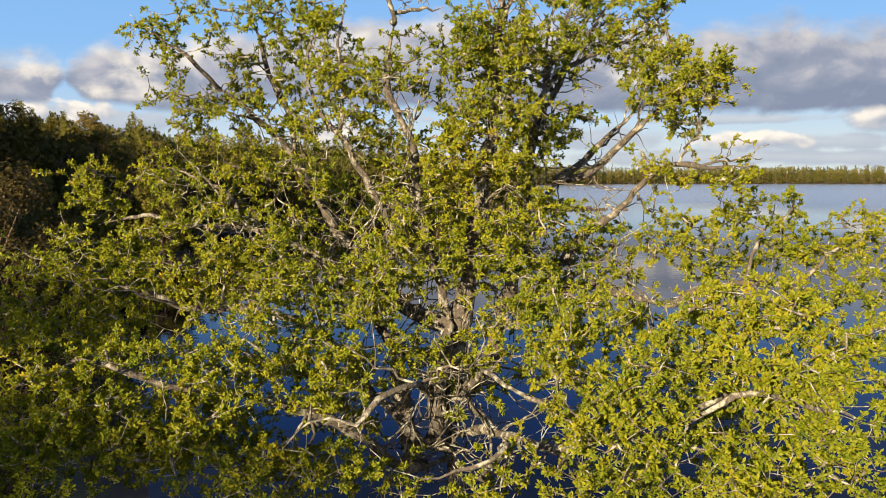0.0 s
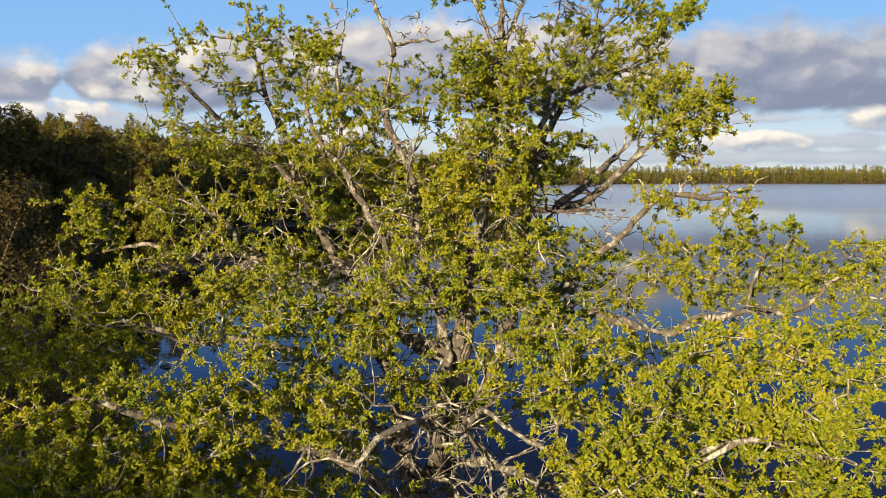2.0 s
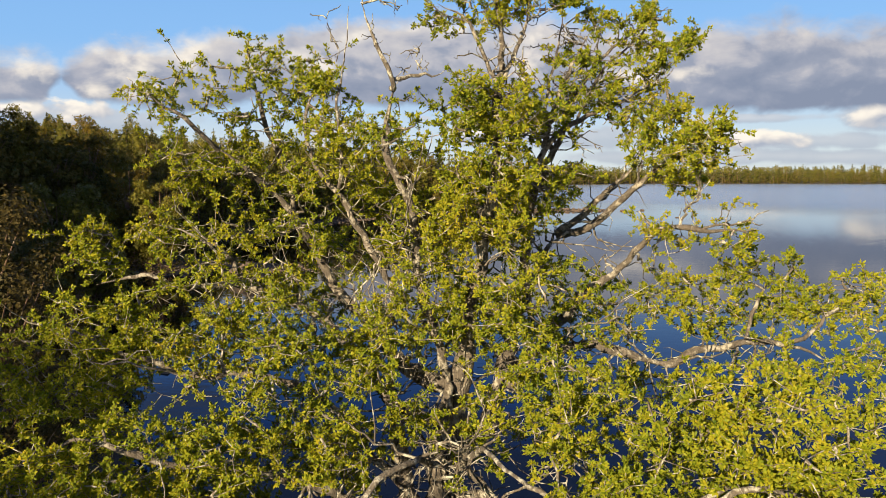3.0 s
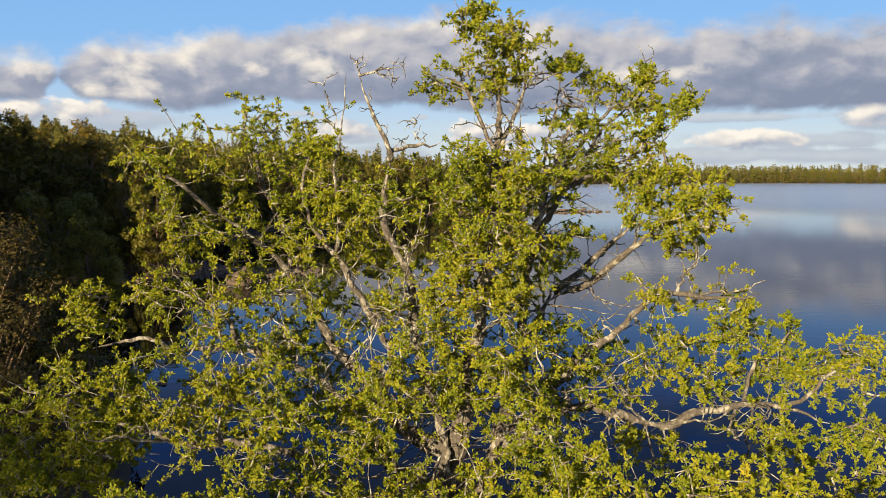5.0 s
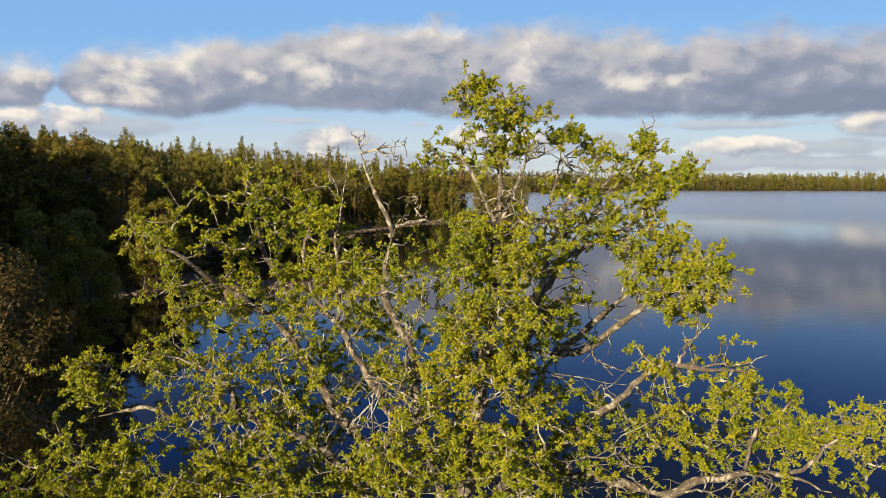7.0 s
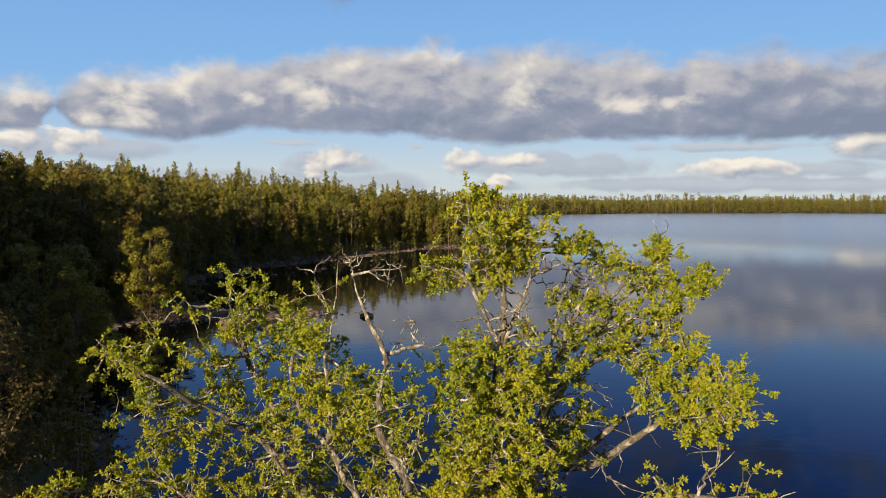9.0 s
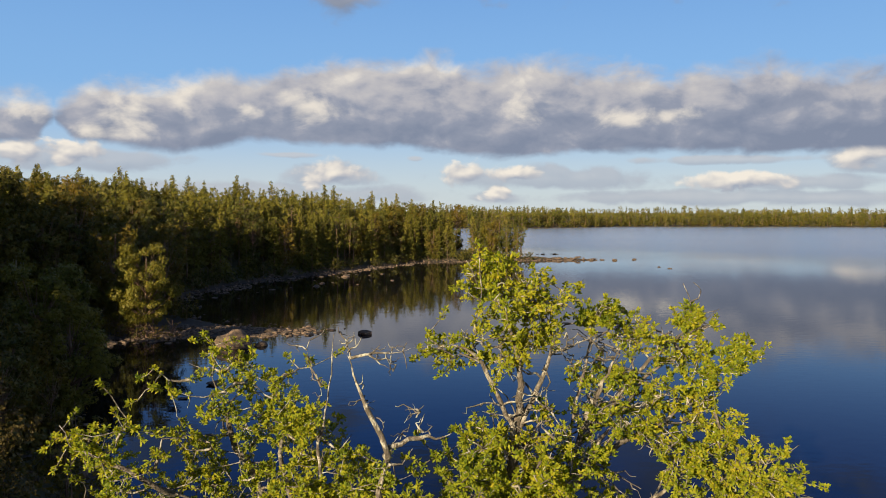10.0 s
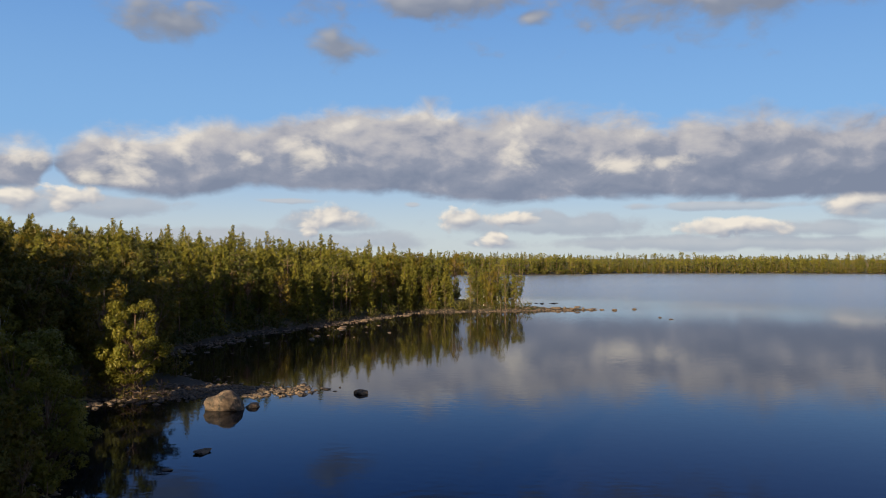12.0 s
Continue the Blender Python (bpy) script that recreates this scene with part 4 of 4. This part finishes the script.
OAK_WOOD["dead_twin"] = (.028, .008, ((-1.32, 9.6, 12.91), (-1.34, 9.4, 13.47), (-1.37, 9.3, 13.98), (-1.33, 9.3, 14.34), (-1.26, 9.3, 14.59), (-1.2, 9.3, 14.8)))
OAK_WOOD["dead_twin_side"] = (.012, .004, ((-1.33, 9.3, 14.34), (-1.44, 9.3, 14.53), (-1.46, 9.3, 14.68)))
OAK_WOOD["left_reach_up"] = (.03, .01, ((-2.63, 9.7, 11.54), (-2.93, 9.9, 12.02), (-3.32, 9.9, 12.16), (-3.78, 9.8, 12.24)))
OAK_WOOD["left_low"] = (.07, .015, ((-0.55, 9.0, 9.18), (-1.2, 8.9, 10.02), (-1.82, 8.8, 10.57), (-2.44, 8.7, 10.65), (-3.17, 8.6, 10.79), (-3.8, 8.6, 10.98), (-4.35, 8.6, 11.29)))
OAK_WOOD["left_bottom"] = (.06, .015, ((-0.65, 8.6, 8.92), (-1.43, 8.0, 9.64), (-2.08, 7.6, 9.99), (-2.7, 7.3, 10.19), (-3.46, 7.2, 10.43), (-3.95, 7.2, 10.21)))
OAK_WOOD["stem_left"] = (.13, .09, ((-0.52, 9.1, 8.87), (-0.62, 9.1, 9.42), (-0.71, 9.2, 9.95), (-0.8, 9.6, 10.42)))
OAK_WOOD["stem_middle"] = (.10, .07, ((-0.21, 8.9, 9.22), (-0.18, 8.9, 9.69), (-0.08, 9.1, 10.25), (-0.09, 9.3, 10.62)))
OAK_CROWN += [(0.32, 9.2, 15.43, 0.13, 0.16), (0.77, 9.3, 15.28, 0.35, 0.25), (0.31, 9.2, 15.1, 0.45, 0.5), (1.37, 9.7, 14.98, 0.2, 0.12), (0.76, 9.3, 14.95, 0.38, 0.35), (2.49, 10.0, 14.88, 0.28, 0.22), (0.47, 9.2, 14.72, 0.35, 0.22), (1.82, 10.0, 14.68, 0.38, 0.22), (-0.01, 9.1, 14.62, 0.5, 0.35), (2.67, 9.9, 14.34, 0.32, 0.36), (2.08, 10.0, 14.16, 0.42, 0.3), (-2.4, 10.1, 14.02, 0.8, 0.7)]
OAK_CROWN += [(-1.46, 9.4, 13.96, 0.25, 0.2), (-3.25, 9.1, 13.84, 0.6, 0.42), (2.58, 10.0, 13.83, 0.35, 0.25), (1.38, 10.0, 13.79, 0.45, 0.4), (-1.79, 9.9, 13.78, 0.7, 0.8), (2.03, 10.1, 13.73, 0.6, 0.45), (1.25, 9.6, 13.62, 0.4, 0.3), (0.47, 9.1, 13.57, 0.8, 0.5), (2.62, 9.9, 13.43, 0.8, 0.5), (-1.38, 9.4, 13.41, 0.35, 0.25), (3.05, 9.3, 13.36, 0.42, 0.18), (-0.66, 8.9, 13.37, 0.45, 0.7)]
OAK_CROWN += [(0.27, 9.2, 13.34, 0.9, 1.1), (-3.46, 9.6, 13.33, 0.6, 0.32), (-2.8, 9.7, 13.27, 0.8, 0.5), (2.9, 9.5, 13.22, 0.58, 0.36), (2.63, 9.4, 13.2, 0.5, 0.25), (-2.38, 10.2, 13.16, 0.6, 0.35), (-1.44, 9.9, 13.15, 0.9, 0.6), (2.75, 10.1, 13.15, 0.5, 0.22), (0.64, 9.3, 12.9, 0.8, 0.9), (1.54, 10.1, 12.89, 0.4, 0.3), (2.96, 9.8, 12.84, 0.45, 0.25)]
OAK_CROWN += [(-3.1, 9.8, 12.77, 0.6, 0.35), (-2.21, 10.1, 12.74, 0.9, 0.5), (-1.24, 10.5, 12.62, 0.7, 0.7), (0.11, 9.2, 12.57, 0.9, 0.7), (0.96, 9.9, 12.46, 0.7, 0.7), (3.09, 9.1, 12.28, 0.7, 0.22), (2.32, 9.4, 12.24, 0.6, 0.3), (-3.78, 9.8, 12.24, 0.9, 0.4), (-2.47, 10.3, 12.24, 0.5, 0.3), (-2.01, 9.6, 12.2, 0.6, 0.35), (-0.28, 9.0, 11.98, 0.7, 0.7)]
OAK_CROWN += [(-4.35, 9.6, 11.96, 0.6, 0.45), (-2.87, 9.8, 11.96, 0.8, 0.5), (-1.28, 10.8, 11.86, 0.9, 0.6), (0.43, 9.0, 11.72, 1.1, 0.8), (4.02, 9.9, 11.68, 0.8, 0.4), (1.42, 10.0, 11.46, 0.8, 0.5), (4.5, 9.7, 11.42, 0.9, 0.4), (3.01, 9.8, 11.4, 0.7, 0.4), (-2.33, 9.6, 11.4, 0.9, 0.5), (-3.17, 9.2, 11.3, 1.0, 0.4), (5.01, 9.6, 11.29, 0.6, 0.5), (-2.1, 10.9, 11.29, 0.7, 0.4)]
OAK_CROWN += [(-4.2, 8.8, 11.14, 0.9, 0.45), (-0.67, 9.0, 11.13, 1.1, 0.6), (2.43, 9.7, 11.13, 0.8, 0.4), (3.98, 10.1, 11.09, 1.0, 0.35), (0.5, 9.0, 11.07, 1.1, 0.6), (-1.59, 9.0, 11.06, 0.9, 0.5), (-2.59, 8.8, 10.95, 0.9, 0.5), (1.37, 9.6, 10.93, 0.8, 0.5), (2.86, 6.4, 10.86, 0.9, 0.5), (3.52, 9.7, 10.86, 0.6, 0.25), (-3.53, 8.7, 10.84, 0.9, 0.45), (2.3, 6.5, 10.83, 1.0, 0.5)]
OAK_CROWN += [(4.2, 8.0, 10.75, 0.7, 0.6), (2.69, 6.2, 10.63, 0.8, 0.4), (-4.84, 8.4, 10.63, 0.6, 0.35), (0.92, 8.0, 10.61, 0.8, 0.4), (1.37, 7.6, 10.59, 0.9, 0.5), (3.14, 6.2, 10.54, 0.7, 0.6), (-4.18, 8.2, 10.54, 0.6, 0.4), (-1.58, 10.6, 10.54, 0.8, 0.4), (3.77, 9.3, 10.54, 0.9, 0.28), (-1.12, 8.4, 10.52, 0.9, 0.5), (2.06, 6.3, 10.5, 0.7, 0.35), (-1.89, 8.0, 10.48, 0.9, 0.5)]
OAK_CROWN += [(2.55, 9.8, 10.4, 0.8, 0.35), (1.17, 6.4, 10.37, 0.7, 0.4), (2.04, 7.4, 10.3, 0.7, 0.35), (-0.14, 8.4, 10.28, 0.7, 0.4), (-3.08, 7.3, 10.19, 0.9, 0.5), (-2.33, 7.5, 10.14, 0.8, 0.5), (-1.28, 8.2, 10.13, 0.5, 0.3), (1.61, 6.3, 10.12, 0.7, 0.5), (-1.46, 7.6, 10.11, 0.7, 0.4), (-4.43, 9.6, 10.11, 0.8, 0.4), (-3.85, 7.2, 10.1, 0.8, 0.5), (2.46, 6.1, 10.02, 0.9, 0.4)]
OAK_CROWN += [(3.07, 6.0, 9.97, 0.7, 0.4), (0.23, 8.2, 9.83, 0.5, 0.3), (1.39, 9.6, 9.72, 0.8, 0.35), (0.76, 6.4, 9.69, 0.6, 0.3), (-4.43, 7.6, 9.63, 0.6, 0.4), (-2.79, 7.2, 9.56, 0.9, 0.5), (3.07, 8.4, 9.54, 0.9, 0.4), (-3.66, 7.0, 9.52, 0.9, 0.45), (-1.88, 7.2, 9.4, 0.8, 0.4), (-3.09, 8.8, 9.36, 0.9, 0.4), (-1.1, 7.4, 9.27, 0.7, 0.4), (-1.38, 9.2, 9.25, 0.8, 0.4)]
OAK_CROWN += [(2.52, 7.6, 9.22, 0.9, 0.4), (-2.36, 9.0, 9.17, 0.9, 0.45), (-0.0, 7.6, 9.08, 0.9, 0.25), (1.77, 8.0, 9.05, 0.9, 0.4), (-4.06, 9.0, 8.87, 0.9, 0.45)]
OAK_CROWN += [(2.3, 10.0, 14.55, 0.4, 0.32), (2.78, 10.0, 14.62, 0.28, 0.26), (1.55, 9.9, 14.3, 0.34, 0.34), (2.45, 10.0, 13.6, 0.45, 0.3), (0.1, 9.0, 13.75, 0.5, 0.35), (0.75, 9.0, 13.6, 0.45, 0.4), (0.45, 8.75, 13.45, 0.55, 0.4)]
FORK = (0.05, 9.5, 7.6)


def curve_through(points, step):
    """Evenly spaced points on a smooth line through the given ones."""
    p = np.array(points, float)
    if len(p) < 3:
        n = max(2, int(np.linalg.norm(p[1] - p[0]) / step) + 1)
        return p[0] + (p[-1] - p[0]) * np.linspace(0, 1, n)[:, None]
    e = np.concatenate((2 * p[:1] - p[1:2], p, 2 * p[-1:] - p[-2:-1]))
    out = []
    for a, b, c, d in zip(e[:-3], e[1:-2], e[2:-1], e[3:]):
        n = max(2, int(np.linalg.norm(c - b) / step))
        t = np.linspace(0, 1, n, endpoint=False)[:, None]
        out.append(0.5 * (2 * b + (c - a) * t + (2 * a - 5 * b + 4 * c - d) * t ** 2 + (3 * b - a - 3 * c + d) * t ** 3))
    return np.concatenate(out + [p[-1:]])


def build_oak():
    rng = np.random.default_rng(77)
    base_z = float(ground_height(np.array([0.05]), np.array([9.5]))[0])
    oak = new("oak_tree")
    oak.location = (0.05, 9.5, base_z)
    tagged(oak, "tall old oak with lichen-grey limbs and yellow-green leaves by the lake", "oak")
    shift = np.array((0.05, 9.5, base_z))
    low = curve_through(((0.05, 9.5, base_z - 0.3), (0.1, 9.5, base_z + 1.5), (0.0, 9.45, 5.0), FORK), 0.3)
    swell = np.linspace(0.46, 0.34, len(low))
    swell[:4] += (0.22, 0.15, 0.08, 0.03)
    part_of("trunk", mesh_from("trunk", *[a if k else a - shift for k, a in enumerate(tube(low, swell, 14))], OAK_BARK), oak)
    nodes = [low[-8:]]
    every = thick = low[-8:]
    for name, (r0, r1, pts) in OAK_WOOD.items():
        pts = [np.array(p) for p in pts]
        gap = np.linalg.norm(every - pts[0], axis=1)
        k = int(np.argmin(gap))
        if gap[k] > 0.12:
            # join the limb to the wood below it
            lower = every[every[:, 2] < pts[0][2] - 0.25 * gap[k]]
            if len(lower):
                g = np.linalg.norm(lower - pts[0], axis=1)
                root = lower[int(np.argmin(g))]
            else:
                root = every[k]
            mid = (root + pts[0]) / 2 + np.array((0, 0, -0.08)) * np.linalg.norm(root - pts[0])
            pts = [root, mid] + pts
        line = curve_through(pts, 0.1)
        n = len(line)
        w = np.stack([np.convolve(rng.normal(0, 1, n + 8), np.ones(5) / 5, "same")[4:4 + n] for _ in range(3)], 1)
        line[1:] += w[1:] * 0.06
        r = np.linspace(1, 0, n) ** 0.8 * (r0 - r1) + r1
        r *= 1 + 0.28 * np.convolve(rng.normal(0, 1, n + 6), np.ones(4) / 4, "same")[3:3 + n]
        k = min(6, len(r))
        r[-k:] *= np.linspace(1, 0.25, k)
        v, f = tube(line, r, 9)
        bare = name.startswith(("dead_top", "dead_fork", "dead_t", "dead_s", "low")) and name != "dead_stem"
        part_of("limb", mesh_from("limb", v - shift, f, LICHEN_BARK if bare else OAK_BARK), oak, "bare lichen-covered limb" if bare else "")
        every = np.concatenate((every, line))
        thick = np.concatenate((thick, line[r > 0.032][::2]))
    spurs = []
    for k in rng.integers(0, len(thick), 620):
        d = rng.normal(size=3) + np.array((0, 0, 0.3))
        d /= np.linalg.norm(d)
        q = thick[k] + np.cumsum(np.concatenate((np.zeros((1, 3)), d * rng.uniform(0.04, 0.12) + rng.normal(0, 0.025, (4, 3)))), axis=0)
        spurs.append(tube(q, np.linspace(0.009, 0.003, 5), 4))
    for name, (r0, r1, pts) in OAK_WOOD.items():
        if not name.startswith("dead_") or name == "dead_stem":
            continue
        line = curve_through([np.array(p) for p in pts], 0.05)
        for k in rng.integers(len(line) // 4, len(line), 4):
            d = rng.normal(size=3) + np.array((0, 0, 0.5))
            d /= np.linalg.norm(d)
            q = line[k] + np.cumsum(np.concatenate((np.zeros((1, 3)), d * rng.uniform(0.03, 0.05) + rng.normal(0, 0.016, (5, 3)))), axis=0)
            spurs.append(tube(q, np.linspace(0.0075, 0.003, 6), 4))
            e = q[2] + np.cumsum(np.concatenate((np.zeros((1, 3)), d[[1, 2, 0]] * 0.03 + rng.normal(0, 0.014, (3, 3)))), axis=0)
            spurs.append(tube(e, np.linspace(0.005, 0.0025, 4), 3))
    # longer crooked bare branchlets among the lower boughs
    lower_wood = thick[thick[:, 2] < 13.0]
    for k in rng.integers(0, len(lower_wood), 190):
        d = rng.normal(size=3) + np.array((0.2, -0.35, 0.25))
        d /= np.linalg.norm(d)
        q = lower_wood[k] + np.cumsum(np.concatenate((np.zeros((1, 3)), d * rng.uniform(0.05, 0.11) + rng.normal(0, 0.04, (9, 3)))), axis=0)
        spurs.append(tube(q, np.linspace(0.02, 0.005, 10), 5))
        for j in (3, 5, 7):
            side = d * 0.05 + rng.normal(0, 0.055, 3)
            e = q[j] + np.cumsum(np.concatenate((np.zeros((1, 3)), side + rng.normal(0, 0.025, (4, 3)))), axis=0)
            spurs.append(tube(e, np.linspace(0.010, 0.0035, 5), 4))
    # bare pale twigs in the thin top of the crown
    upper_wood = every[(every[:, 2] > 13.3) & (every[:, 0] > 0.1)]
    for k in rng.integers(0, len(upper_wood), 85):
        d = rng.normal(size=3) * (1.0, 0.7, 0.8) + np.array((0.1, -0.2, 0.45))
        d /= np.linalg.norm(d)
        q = upper_wood[k] + np.cumsum(np.concatenate((np.zeros((1, 3)), d * rng.uniform(0.04, 0.075) + rng.normal(0, 0.028, (7, 3)))), axis=0)
        spurs.append(tube(q, np.linspace(0.012, 0.004, 8), 4))
        for j in (3, 5):
            e = q[j] + np.cumsum(np.concatenate((np.zeros((1, 3)), d * 0.03 + rng.normal(0, 0.04, (4, 3)))), axis=0)
            spurs.append(tube(e, np.linspace(0.008, 0.003, 5), 4))
    v, f = joined(spurs)
    part_of("dead_twigwork", mesh_from("dead_twigwork", v - shift, f, LICHEN_BARK), oak, "short bare lichened twigs on the limbs", "stuff")
    # boughs towards each leafy mass, then twigs with a rosette of leaves each
    cap = 120000
    net = np.zeros((cap, 3))
    net[:len(every)] = every
    used = len(every)
    pieces = []

    def grow(goal, r0, r1, sides, sway, first=0):
        nonlocal used
        d = np.linalg.norm(net[first:used] - goal, axis=1) + 0.25 * np.maximum(0, net[first:used, 2] - goal[2])
        root = net[first + int(np.argmin(d))]
        length = np.linalg.norm(goal - root)
        n = max(3, int(length / 0.11) + 1)
        t = np.linspace(0, 1, n)[:, None]
        line = root + (goal - root) * t + np.array((0, 0, 1.0)) * (-sway * length * 0.6) * (t * (1 - t))
        line[1:-1] += rng.normal(0, sway * length * 0.16, (n - 2, 3))
        pieces.append(tube(line, np.linspace(r0, r1, n), sides))
        net[used:used + n - 1] = line[1:]
        used += n - 1
        return line[-1] - line[-2]

    for mx, my, mz, rw, rh in OAK_CROWN:
        leaf_pos, leaf_dir = [], []
        deep = rw * 0.7
        count = max(5, int((9 if mz > 13.7 and mx < -1.0 else 10.5 if mz > 12.4 and mx < -1.0 else 11 if mz > 13.2 else 12.5 if mz > 11.4 else 12 if mx > 1.2 else 17) * rw * rh / 0.35))
        subs = rng.normal(size=(count, 3))
        subs *= (rng.uniform(0.1, 1, (count, 1)) ** 0.5) / np.linalg.norm(subs, axis=1, keepdims=True)
        subs = np.array((mx, my, mz)) + subs * (rw * 0.86, deep, rh * 0.86)
        order = np.argsort([np.min(np.linalg.norm(net[:used:3] - s, axis=1)) for s in subs])
        for s in subs[order]:
            first = used
            grow(s, 0.019, 0.008, 4, 0.35)
            first = max(first, used - 4)
            tips = s + rng.normal(0, 1, (rng.integers(7, 11), 3)) * (0.16, 0.16, 0.12) * min(1.0, max(0.5, rw / 0.5))
            for tip in tips:
                near = thick - tip
                if np.min(np.linalg.norm(near, axis=1)) < 0.15:
                    continue
                # limbs stay bare on the side of the clearing
                if np.any((np.hypot(near[:, 0], near[:, 2]) < 0.11) & (near[:, 1] > 0) & (near[:, 1] < 1.1)) and rng.uniform() < 0.75:
                    continue
                way = grow(tip, 0.0068, 0.0035, 3, 0.25, first)
                if rng.uniform() < 0.94:
                    leaf_pos.append(tip)
                    leaf_dir.append(way / max(1e-6, np.linalg.norm(way)))
        pos, way = np.array(leaf_pos), np.array(leaf_dir)
        pos, way = np.repeat(pos, 38, axis=0), np.repeat(way, 38, axis=0)
        d = rng.normal(size=pos.shape)
        d /= np.linalg.norm(d, axis=1, keepdims=True)
        d = d * 0.95 + way * 0.45 + np.array((0, -0.1, 0.28))
        pos = pos - way * rng.choice((0.0, 0.0, 0.05, 0.11), (len(pos), 1)) + rng.normal(0, 0.008, pos.shape)
        v, f = scatter(LEAF, LEAF_TRIS, pos, frames_for(d, rng, (-0.35, -0.6, 0.7), 0.75), rng.uniform(0.032, 0.062, len(pos)))
        part_of("bough", mesh_from("bough", v - shift, f, OAK_LEAF, False), oak, "bough of yellow-green lobed oak leaves", "stuff")
    v, f = joined(pieces)
    part_of("twigwork", mesh_from("twigwork", v - shift, f, TWIG_BARK), oak, "grey lichen-covered twigs", "stuff")


build_oak()
